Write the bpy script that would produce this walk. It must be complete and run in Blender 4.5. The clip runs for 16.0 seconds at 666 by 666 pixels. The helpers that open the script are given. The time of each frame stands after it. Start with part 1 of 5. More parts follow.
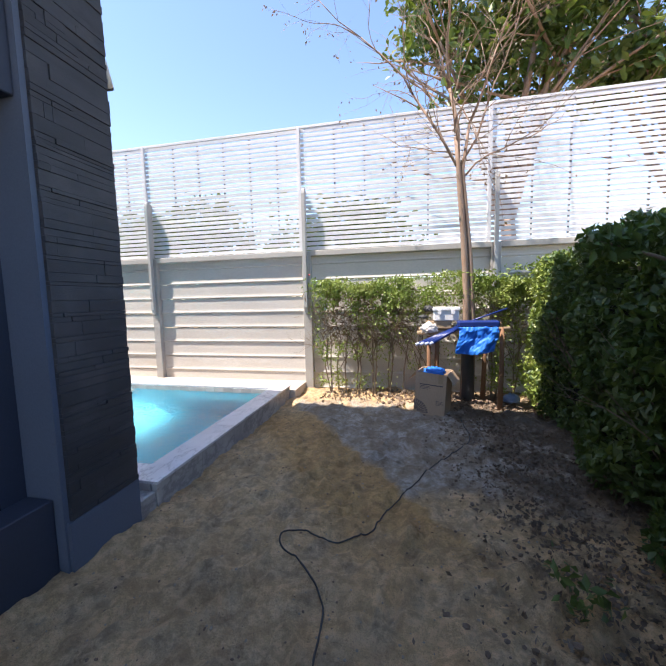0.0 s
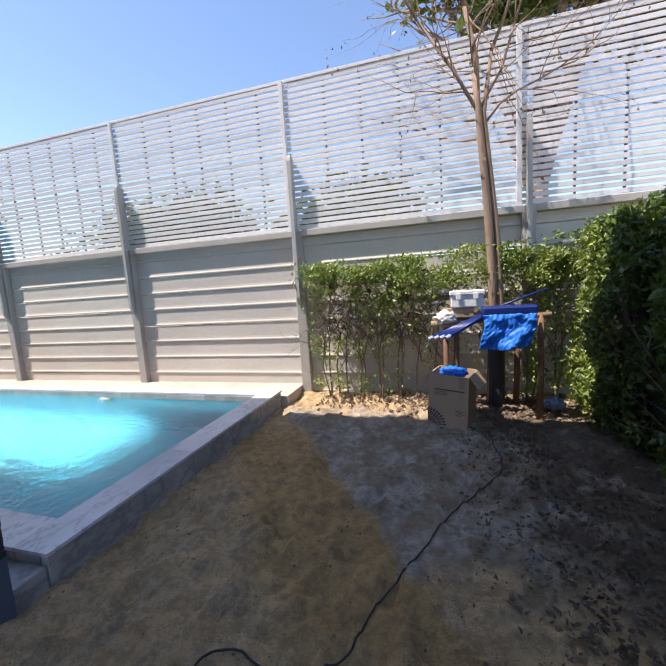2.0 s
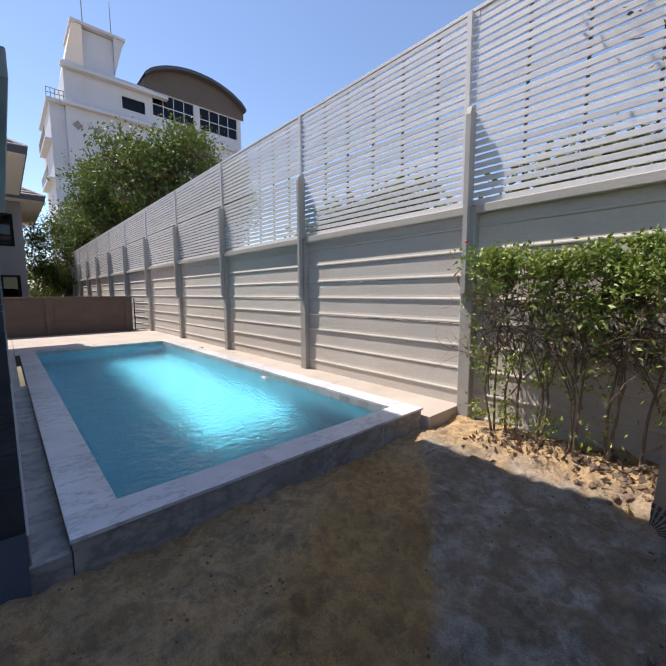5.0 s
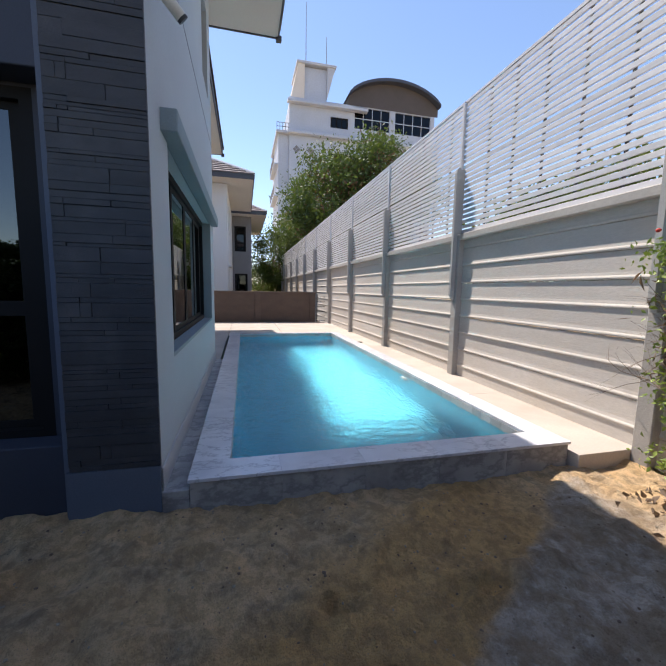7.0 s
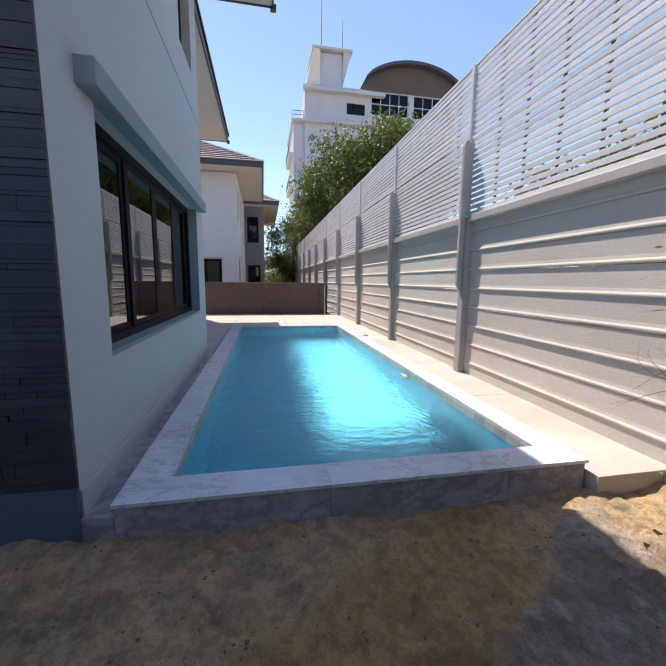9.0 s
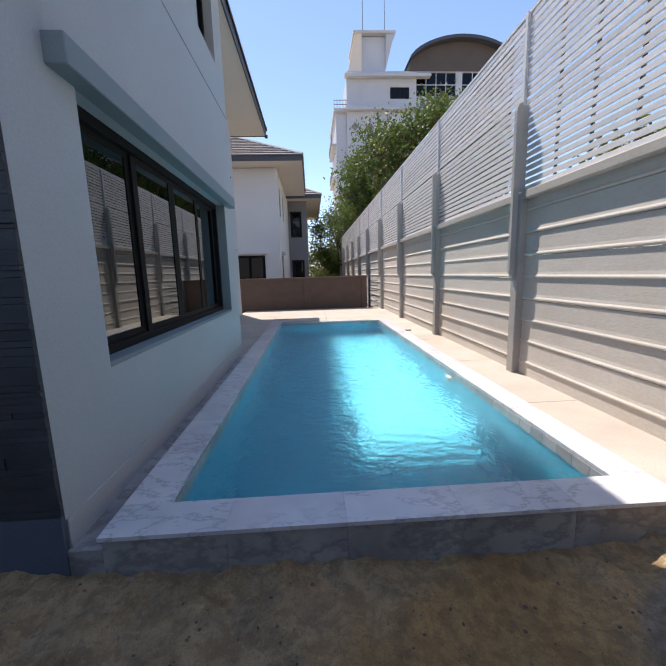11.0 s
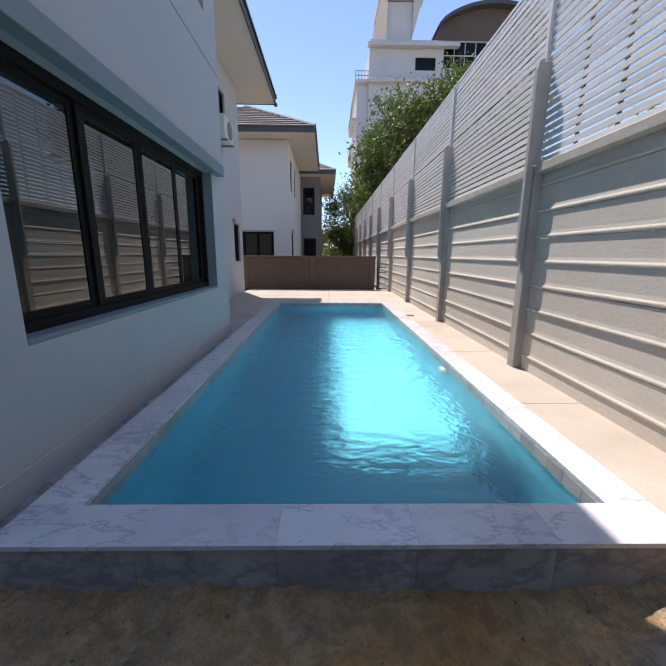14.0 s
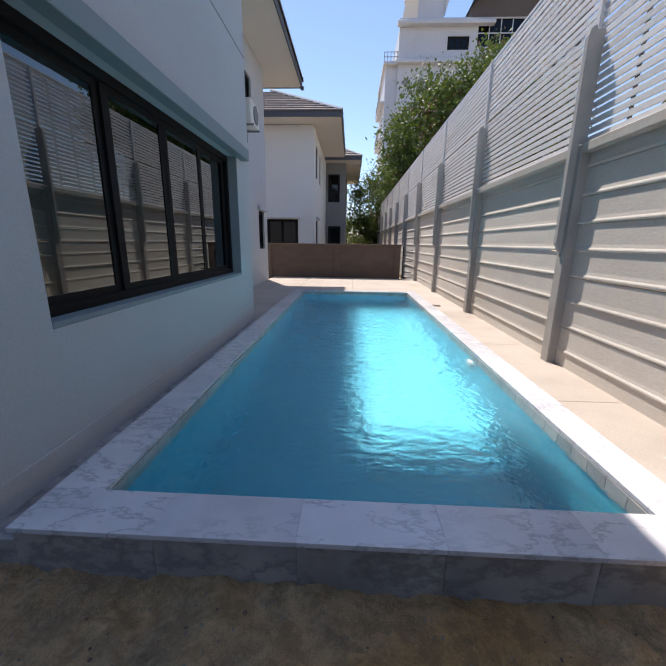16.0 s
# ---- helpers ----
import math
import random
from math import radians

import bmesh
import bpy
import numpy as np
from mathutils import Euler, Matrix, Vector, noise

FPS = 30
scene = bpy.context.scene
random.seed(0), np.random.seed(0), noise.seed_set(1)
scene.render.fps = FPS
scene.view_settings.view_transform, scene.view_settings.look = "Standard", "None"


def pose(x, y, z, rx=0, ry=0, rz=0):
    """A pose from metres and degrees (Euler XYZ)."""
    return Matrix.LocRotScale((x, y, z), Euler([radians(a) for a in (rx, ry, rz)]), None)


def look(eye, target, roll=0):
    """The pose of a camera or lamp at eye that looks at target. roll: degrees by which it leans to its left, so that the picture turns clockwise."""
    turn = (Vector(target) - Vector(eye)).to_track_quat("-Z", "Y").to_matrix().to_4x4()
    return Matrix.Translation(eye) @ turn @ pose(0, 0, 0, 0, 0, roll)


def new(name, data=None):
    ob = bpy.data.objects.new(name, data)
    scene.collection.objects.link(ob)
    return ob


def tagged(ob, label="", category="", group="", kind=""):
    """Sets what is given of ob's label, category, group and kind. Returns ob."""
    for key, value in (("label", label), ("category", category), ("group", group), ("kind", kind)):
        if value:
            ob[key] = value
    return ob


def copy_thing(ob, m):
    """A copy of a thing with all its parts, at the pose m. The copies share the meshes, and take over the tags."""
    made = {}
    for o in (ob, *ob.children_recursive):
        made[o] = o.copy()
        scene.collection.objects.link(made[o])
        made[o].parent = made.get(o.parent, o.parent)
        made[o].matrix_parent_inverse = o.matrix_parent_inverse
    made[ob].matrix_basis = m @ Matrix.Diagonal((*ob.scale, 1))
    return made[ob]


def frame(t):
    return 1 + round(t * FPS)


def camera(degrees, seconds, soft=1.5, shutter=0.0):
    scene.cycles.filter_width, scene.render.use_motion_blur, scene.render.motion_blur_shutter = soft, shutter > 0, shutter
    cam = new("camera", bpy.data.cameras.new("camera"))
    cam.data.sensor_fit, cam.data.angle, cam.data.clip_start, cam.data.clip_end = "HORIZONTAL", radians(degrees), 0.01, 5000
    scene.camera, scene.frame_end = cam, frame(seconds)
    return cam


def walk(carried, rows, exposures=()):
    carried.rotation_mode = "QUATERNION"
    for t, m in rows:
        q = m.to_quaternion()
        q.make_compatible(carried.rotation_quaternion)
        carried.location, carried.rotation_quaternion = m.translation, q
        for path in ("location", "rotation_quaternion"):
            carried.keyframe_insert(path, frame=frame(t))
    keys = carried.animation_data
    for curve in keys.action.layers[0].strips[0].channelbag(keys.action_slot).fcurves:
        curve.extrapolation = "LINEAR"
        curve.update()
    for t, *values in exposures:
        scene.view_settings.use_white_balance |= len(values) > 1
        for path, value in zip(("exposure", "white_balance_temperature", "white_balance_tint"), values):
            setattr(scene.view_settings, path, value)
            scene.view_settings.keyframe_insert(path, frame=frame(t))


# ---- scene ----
cam = camera(85.5, 16.0)
PATH = [
    (0, (0.222, 0.165, 1.558), (-0.213, 2.107, 1.361), -1.3),
    (0.5, (0.241, 0.411, 1.541), (-0.267, 2.33, 1.295), -2.5),
    (1, (0.377, 0.697, 1.524), (-0.224, 2.588, 1.271), -1.3),
    (1.5, (0.403, 0.939, 1.513), (-0.146, 2.839, 1.213), -3.2),
    (2, (0.343, 1.177, 1.489), (-0.211, 3.084, 1.248), -3.6),
    (2.5, (0.365, 1.367, 1.47), (-0.509, 3.149, 1.228), -1.0),
    (3, (0.479, 1.583, 1.437), (-0.651, 3.219, 1.226), 1.8),
    (5.5, (0.44, 2.482, 1.411), (-1.152, 3.677, 1.212), 0.4),
    (6, (0.503, 2.667, 1.408), (-1.255, 3.606, 1.243), 2.8),
    (6.5, (0.625, 2.714, 1.399), (-1.254, 3.355, 1.157), 2.2),
    (7, (0.694, 2.812, 1.438), (-1.233, 3.291, 1.201), 1.1),
    (7.5, (0.709, 3.061, 1.42), (-1.237, 3.465, 1.198), 3.1),
    (8, (0.674, 3.206, 1.411), (-1.258, 3.637, 1.133), 2.4),
    (8.5, (0.471, 3.261, 1.41), (-1.474, 3.618, 1.114), 1.8),
    (9, (0.321, 3.286, 1.415), (-1.623, 3.662, 1.13), 0.7),
    (9.5, (0.266, 3.324, 1.431), (-1.69, 3.607, 1.126), -0.1),
    (12, (-0.257, 3.717, 1.427), (-2.225, 3.725, 1.071), 0.0),
    (12.5, (-0.314, 3.796, 1.408), (-2.272, 3.741, 1.008), 1.1),
    (13, (-0.355, 3.851, 1.404), (-2.308, 3.808, 0.978), 0.4),
    (13.5, (-0.371, 3.879, 1.397), (-2.325, 3.877, 0.971), 0.9),
    (14, (-0.384, 3.895, 1.396), (-2.338, 3.93, 0.969), 0.5),
    (14.5, (-0.388, 3.897, 1.397), (-2.342, 3.913, 0.969), 0.5),
    (15, (-0.391, 3.901, 1.398), (-2.348, 3.888, 0.985), 0.3),
    (15.5, (-0.418, 3.915, 1.384), (-2.366, 3.815, 0.946), 0.4),
    (16, (-0.484, 3.877, 1.372), (-2.422, 3.789, 0.885), 0.8),
]
walk(cam, [(t, look(eye, target, roll)) for t, eye, target, roll in PATH],
     exposures=[(t, e, 6850, 16) for t, e in ((0, 1.34), (0.5, 1.24), (1.5, 0.98), (3, 0.78), (5.5, 0.48), (7, 0.68), (9.5, 0.71), (12, 0.57), (16, 0.5))])

# ---- world, sun, exposure ----
SUN = Vector((-3.0, -1.54, 6.3)).normalized()          # towards the sun
world = bpy.data.worlds.new("sky")
scene.world = world
world.use_nodes = True
sky = world.node_tree.nodes.new("ShaderNodeTexSky")
sky.sky_type, sky.sun_disc = "NISHITA", False
sky.sun_elevation = math.asin(SUN.z)
sky.sun_rotation = math.atan2(SUN.x, SUN.y)
sky.dust_density, sky.air_density, sky.ozone_density = 0.1, 1.0, 3.6
back = world.node_tree.nodes["Background"]
world.node_tree.links.new(sky.outputs[0], back.inputs[0])
back.inputs[1].default_value = 0.15
lamp = bpy.data.lights.new("sun", "SUN")
lamp.energy, lamp.angle, lamp.color = 4.4, radians(0.5), (1.0, 0.955, 0.88)
new("sun", lamp).matrix_world = look(SUN * 40, (0, 0, 0))

# ---- materials ----


class Nodes:
    """A small builder for one material's node tree."""

    def __init__(self, name, rough=0.7, metal=0.0, spec=0.5):
        self.m = bpy.data.materials.new(name)
        self.m.use_nodes = True
        self.t = self.m.node_tree
        self.b = self.t.nodes["Principled BSDF"]
        self.b.inputs["Roughness"].default_value = rough
        self.b.inputs["Metallic"].default_value = metal
        self.b.inputs["Specular IOR Level"].default_value = spec
        self.pos = self.add("ShaderNodeNewGeometry").outputs["Position"]

    def add(self, kind, **settings):
        n = self.t.nodes.new(kind)
        for k, v in settings.items():
            n.inputs[k].default_value = v
        return n

    def link(self, a, b):
        self.t.links.new(a, b)

    def noise(self, scale, detail=4.0, stretch=(1, 1, 1), rough=0.55, where=None):
        mp = self.add("ShaderNodeMapping", Scale=stretch)
        self.link(where or self.pos, mp.inputs["Vector"])
        n = self.add("ShaderNodeTexNoise", Scale=scale, Detail=detail, Roughness=rough)
        self.link(mp.outputs[0], n.inputs["Vector"])
        return n.outputs["Fac"]

    def ramp(self, fac, lo, hi):
        r = self.add("ShaderNodeMapRange")
        r.inputs[1].default_value, r.inputs[2].default_value = lo, hi
        self.link(fac, r.inputs[0])
        return r.outputs[0]

    def mix(self, fac, a, b, how="MIX"):
        n = self.t.nodes.new("ShaderNodeMix")
        n.data_type, n.blend_type = "RGBA", how
        for sock, v in ((n.inputs[0], fac), (n.inputs[6], a), (n.inputs[7], b)):
            if isinstance(v, (int, float)):
                sock.default_value = v
            elif isinstance(v, tuple):
                sock.default_value = (*v, 1)
            else:
                self.link(v, sock)
        return n.outputs[2]

    def math(self, op, a, b=0.0):
        n = self.t.nodes.new("ShaderNodeMath")
        n.operation = op
        for sock, v in ((n.inputs[0], a), (n.inputs[1], b)):
            if isinstance(v, (int, float)):
                sock.default_value = v
            else:
                self.link(v, sock)
        return n.outputs[0]

    def random(self):
        return self.add("ShaderNodeObjectInfo").outputs["Random"]

    def colour(self, c):
        self.link(c, self.b.inputs["Base Color"])
        return self

    def bump(self, height, dist=0.01, strength=0.6):
        n = self.add("ShaderNodeBump", Strength=strength, Distance=dist)
        self.link(height, n.inputs["Height"])
        self.link(n.outputs[0], self.b.inputs["Normal"])
        return self


def grainy(name, c1, c2, scale=3.0, fine=60.0, rough=0.75, dist=0.004, metal=0.0, c3=None, stretch=(1, 1, 1), vary=0.0):
    """A surface with two scales of variation and fine relief."""
    k = Nodes(name, rough, metal)
    c = k.mix(k.ramp(k.noise(scale, 5, stretch), 0.3, 0.7), c1, c2)
    f = k.noise(fine, 4, stretch)
    if c3:
        c = k.mix(k.ramp(k.noise(scale * 0.37, 6), 0.55, 0.75), c, c3)
    c = k.mix(k.math("MULTIPLY", k.ramp(f, 0.35, 0.75), 0.35), c, tuple(v * 0.6 for v in c1))
    if vary:
        c = k.mix(k.math("MULTIPLY", k.random(), vary), c, tuple(v * 0.45 for v in c2))
    k.colour(c).bump(f, dist)
    return k.m


def leafy(name, c1, c2, c3, gloss=0.4, through_light=(0.25, 0.35, 0.03)):
    k = Nodes(name, gloss)
    isl = k.add("ShaderNodeNewGeometry").outputs["Random Per Island"]
    c = k.mix(isl, c1, c2)
    c = k.mix(k.ramp(k.noise(1.7, 3), 0.5, 0.75), c, c3)
    k.colour(c)
    tr = k.add("ShaderNodeBsdfTranslucent")
    k.link(k.mix(0.5, c, through_light), tr.inputs[0])
    ms = k.add("ShaderNodeMixShader", Fac=0.25)
    k.link(k.b.outputs[0], ms.inputs[1])
    k.link(tr.outputs[0], ms.inputs[2])
    k.link(ms.outputs[0], k.t.nodes["Material Output"].inputs[0])
    return k.m


def glassy(name, tint, least, most):
    """Coated window glass: see-through with a tint, and a mirror that grows at a slant."""
    k = Nodes(name)
    tr = k.add("ShaderNodeBsdfTransparent", Color=(*tint, 1))
    gl = k.add("ShaderNodeBsdfGlossy", Roughness=0.0, Color=(0.9, 0.95, 0.97, 1))
    lw = k.add("ShaderNodeFresnel", IOR=1.5)
    r = k.add("ShaderNodeMapRange")
    r.inputs[1].default_value, r.inputs[2].default_value = 0.04, 0.6
    r.inputs[3].default_value, r.inputs[4].default_value = least, most
    k.link(lw.outputs[0], r.inputs[0])
    ms = k.add("ShaderNodeMixShader")
    k.link(r.outputs[0], ms.inputs[0])
    k.link(tr.outputs[0], ms.inputs[1])
    k.link(gl.outputs[0], ms.inputs[2])
    k.link(ms.outputs[0], k.t.nodes["Material Output"].inputs[0])
    return k.m


# white plaster dimmed to blue-grey, the shade on these walls put into its colour
PLASTER_SHADED = grainy("white_plaster_shaded", (0.49, 0.51, 0.54), (0.45, 0.47, 0.50), 0.8, 90, 0.8, 0.0015)
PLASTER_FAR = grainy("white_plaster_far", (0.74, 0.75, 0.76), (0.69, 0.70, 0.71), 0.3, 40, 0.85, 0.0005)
GREYPAINT = grainy("grey_blue_paint", (0.10, 0.125, 0.175), (0.088, 0.11, 0.155), 1.2, 90, 0.75, 0.0015)
NAVY = grainy("navy_paint", (0.035, 0.044, 0.07), (0.028, 0.036, 0.058), 1.2, 90, 0.65, 0.0015)
GREYWALL = grainy("grey_wall", (0.23, 0.235, 0.25), (0.2, 0.205, 0.22), 1.0, 30, 0.8, 0.002)
HOODPAINT = grainy("teal_grey_paint", (0.245, 0.30, 0.33), (0.22, 0.275, 0.305), 1.2, 90, 0.7, 0.001)
DARKFASCIA = grainy("dark_fascia", (0.085, 0.088, 0.10), (0.07, 0.073, 0.082), 2, 60, 0.5, 0.001)
SOFFIT = grainy("cream_soffit", (0.72, 0.69, 0.63), (0.68, 0.65, 0.6), 1, 60, 0.8, 0.001)
ROOFTILE = grainy("roof_tile", (0.20, 0.155, 0.14), (0.15, 0.12, 0.115), 2, 30, 0.7, 0.004, c3=(0.24, 0.2, 0.18))
BLACKALU = grainy("black_aluminium", (0.009, 0.009, 0.01), (0.011, 0.011, 0.012), 3, 200, 0.6, 0.0004)
SLATE = grainy("slate_strip", (0.054, 0.056, 0.066), (0.034, 0.037, 0.046), 5, 70, 0.62, 0.005, c3=(0.105, 0.105, 0.11), stretch=(1, 1, 3), vary=0.4)
CONCRETE = grainy("fence_concrete", (0.67, 0.625, 0.565), (0.57, 0.53, 0.48), 1.6, 45, 0.85, 0.003, c3=(0.64, 0.57, 0.48), stretch=(0.5, 1, 1.6), vary=0.28)
CAPCONC = grainy("cap_concrete", (0.50, 0.475, 0.435), (0.40, 0.38, 0.35), 2.0, 45, 0.88, 0.003, c3=(0.33, 0.31, 0.28), stretch=(0.6, 1, 1))
POSTCONC = grainy("post_concrete", (0.42, 0.40, 0.37), (0.34, 0.325, 0.305), 2.5, 50, 0.88, 0.004)
STEEL = grainy("painted_steel", (0.44, 0.435, 0.42), (0.38, 0.375, 0.36), 3, 80, 0.5, 0.001)
SLAT = grainy("white_slat", (0.77, 0.775, 0.79), (0.71, 0.715, 0.74), 1.5, 40, 0.45, 0.0012, stretch=(0.3, 1, 1), vary=0.12)
DECK = grainy("deck_concrete", (0.52, 0.455, 0.395), (0.42, 0.365, 0.315), 1.6, 55, 0.85, 0.002, c3=(0.38, 0.33, 0.28))
BROWNWALL = grainy("brown_render", (0.135, 0.098, 0.08), (0.10, 0.075, 0.065), 2.2, 40, 0.9, 0.006, c3=(0.155, 0.115, 0.095), stretch=(1, 1, 2))
WOODPOLE = grainy("rough_wood", (0.24, 0.125, 0.065), (0.17, 0.085, 0.045), 8, 60, 0.85, 0.006, c3=(0.3, 0.19, 0.11), stretch=(1, 1, 0.2))
PALEWOOD = grainy("pale_wood", (0.42, 0.31, 0.2), (0.34, 0.24, 0.15), 8, 60, 0.8, 0.004)
BARK = grainy("pale_bark", (0.36, 0.25, 0.18), (0.24, 0.165, 0.12), 9, 70, 0.9, 0.008, c3=(0.27, 0.14, 0.075), stretch=(1, 1, 0.25))
STEM = grainy("shrub_stem", (0.24, 0.18, 0.13), (0.15, 0.115, 0.085), 9, 70, 0.9, 0.006)
CARD = grainy("cardboard", (0.50, 0.36, 0.25), (0.45, 0.32, 0.22), 3, 90, 0.85, 0.001, stretch=(1, 1, 0.3))
BLACKALU.node_tree.nodes["Principled BSDF"].inputs["Specular IOR Level"].default_value = 0.15
CARDINK = grainy("card_print", (0.10, 0.085, 0.10), (0.08, 0.07, 0.085), 3, 90, 0.8, 0.0005)
BLUECLOTH = grainy("blue_netting", (0.012, 0.21, 0.80), (0.008, 0.15, 0.66), 9, 160, 0.55, 0.004)
BLUEPOLE = grainy("blue_pole", (0.008, 0.028, 0.17), (0.006, 0.022, 0.13), 5, 60, 0.35, 0.0005)
POLECAP = grainy("pole_end", (0.36, 0.40, 0.52), (0.32, 0.36, 0.47), 5, 60, 0.5, 0.0005)
WHITEFOAM = grainy("white_box_plastic", (0.8, 0.8, 0.8), (0.74, 0.74, 0.74), 5, 100, 0.6, 0.001)
BAG = grainy("plastic_bag", (0.72, 0.69, 0.66), (0.6, 0.58, 0.56), 9, 40, 0.35, 0.006)
BLUEBAG = grainy("blue_bag", (0.09, 0.17, 0.36), (0.2, 0.27, 0.42), 9, 40, 0.35, 0.006)
BLACKRUBBER = grainy("dark_rubber", (0.03, 0.03, 0.032), (0.04, 0.04, 0.042), 6, 90, 0.6, 0.001)
WHITEPLASTIC = grainy("white_plastic", (0.72, 0.71, 0.68), (0.68, 0.67, 0.64), 5, 90, 0.4, 0.0004)
SOIL = grainy("soil_clod", (0.24, 0.165, 0.115), (0.15, 0.105, 0.075), 9, 90, 0.95, 0.01, c3=(0.34, 0.25, 0.18))
LITTER = leafy("leaf_litter", (0.20, 0.15, 0.11), (0.11, 0.085, 0.065), (0.26, 0.20, 0.15), 0.8, (0.25, 0.14, 0.06))
YELLOWLEAF = leafy("yellow_leaf", (0.55, 0.42, 0.03), (0.5, 0.38, 0.03), (0.55, 0.45, 0.05), 0.6)
PEBBLE = grainy("pebble", (0.42, 0.36, 0.28), (0.3, 0.26, 0.2), 20, 90, 0.9, 0.002)
HEDGELEAF = leafy("hedge_leaf", (0.09, 0.15, 0.04), (0.045, 0.085, 0.026), (0.13, 0.18, 0.045), 0.45)
SHRUBLEAF = leafy("shrub_leaf", (0.27, 0.34, 0.07), (0.14, 0.21, 0.045), (0.32, 0.35, 0.11), 0.4)
DRYTWIG = leafy("dry_twig_leaf", (0.30, 0.22, 0.15), (0.2, 0.14, 0.1), (0.2, 0.15, 0.09), 0.8, (0.25, 0.14, 0.06))
TREELEAF = leafy("tree_leaf", (0.085, 0.15, 0.03), (0.05, 0.095, 0.022), (0.19, 0.22, 0.05), 0.4)
FARLEAF = leafy("far_leaf", (0.07, 0.12, 0.028), (0.035, 0.066, 0.018), (0.12, 0.16, 0.04), 0.55)
RUSTLEAF = leafy("rust_leaf", (0.17, 0.09, 0.045), (0.12, 0.07, 0.04), (0.2, 0.11, 0.05), 0.6, (0.25, 0.14, 0.06))
GLASS = glassy("window_glass", (0.10, 0.15, 0.15), 0.12, 0.8)
DARKGLASS = glassy("far_glass", (0.04, 0.045, 0.05), 0.03, 0.35)
# dark colour for unseen room surfaces, indoor shade put into the colour
INTERIOR = grainy("room_shade", (0.14, 0.13, 0.125), (0.11, 0.105, 0.10), 1, 20, 0.9, 0.001)
# white render toned blue-grey: the front's shade is put into this colour
OFFICE_SHADED = grainy("office_white_shaded", (0.50, 0.56, 0.65), (0.45, 0.51, 0.60), 0.4, 6, 0.85, 0.001, c3=(0.42, 0.47, 0.54))
VAULTROOF = grainy("vault_roof", (0.06, 0.07, 0.10), (0.05, 0.06, 0.085), 1, 20, 0.5, 0.002)
VAULTWALL = grainy("vault_gable", (0.10, 0.088, 0.085), (0.085, 0.076, 0.072), 0.6, 10, 0.8, 0.002)


def marble():
    k = Nodes("marble", 0.22)
    off = k.math("MULTIPLY", k.random(), 40.0)
    mv = k.t.nodes.new("ShaderNodeVectorMath")
    k.link(k.pos, mv.inputs[0])
    cb = k.add("ShaderNodeCombineXYZ")
    for i in range(3):
        k.link(off, cb.inputs[i])
    k.link(cb.outputs[0], mv.inputs[1])
    p = mv.outputs[0]
    n = k.noise(4.6, 9, (1.5, 0.6, 1), 0.66, p)
    vein = k.ramp(k.math("ABSOLUTE", k.math("SUBTRACT", n, 0.5)), 0.0, 0.028)
    cloud = k.ramp(k.noise(1.6, 5, (1, 1, 1), 0.6, p), 0.35, 0.72)
    c = k.mix(cloud, (0.74, 0.74, 0.77), (0.55, 0.555, 0.60))
    where = k.ramp(k.noise(1.1, 3, (1, 1, 1), 0.5, p), 0.36, 0.52)
    v = k.math("MULTIPLY", k.math("SUBTRACT", 1.0, vein), where)
    c = k.mix(k.math("MULTIPLY", v, 0.6), c, (0.24, 0.245, 0.29))
    c = k.mix(k.math("MULTIPLY", k.random(), 0.22), c, (0.42, 0.41, 0.43))
    k.colour(c).bump(k.noise(90, 3), 0.0008)
    return k.m


def riser_stone():
    k = Nodes("riser_stone", 0.5)
    off = k.math("MULTIPLY", k.random(), 30.0)
    mv = k.t.nodes.new("ShaderNodeVectorMath")
    k.link(k.pos, mv.inputs[0])
    k.link(off, mv.inputs[1])
    p = mv.outputs[0]
    n = k.noise(3.4, 8, (1, 0.7, 1.2), 0.65, p)
    vein = k.ramp(k.math("ABSOLUTE", k.math("SUBTRACT", n, 0.5)), 0.0, 0.06)
    c = k.mix(k.ramp(k.noise(2.2, 6, (1, 1, 1), 0.6, p), 0.35, 0.7), (0.46, 0.45, 0.44), (0.22, 0.215, 0.225))
    c = k.mix(k.math("MULTIPLY", k.math("SUBTRACT", 1.0, vein), 0.7), c, (0.10, 0.10, 0.115))
    c = k.mix(k.math("MULTIPLY", k.random(), 0.3), c, (0.40, 0.36, 0.32))
    k.colour(c).bump(k.noise(60, 3), 0.0012)
    return k.m


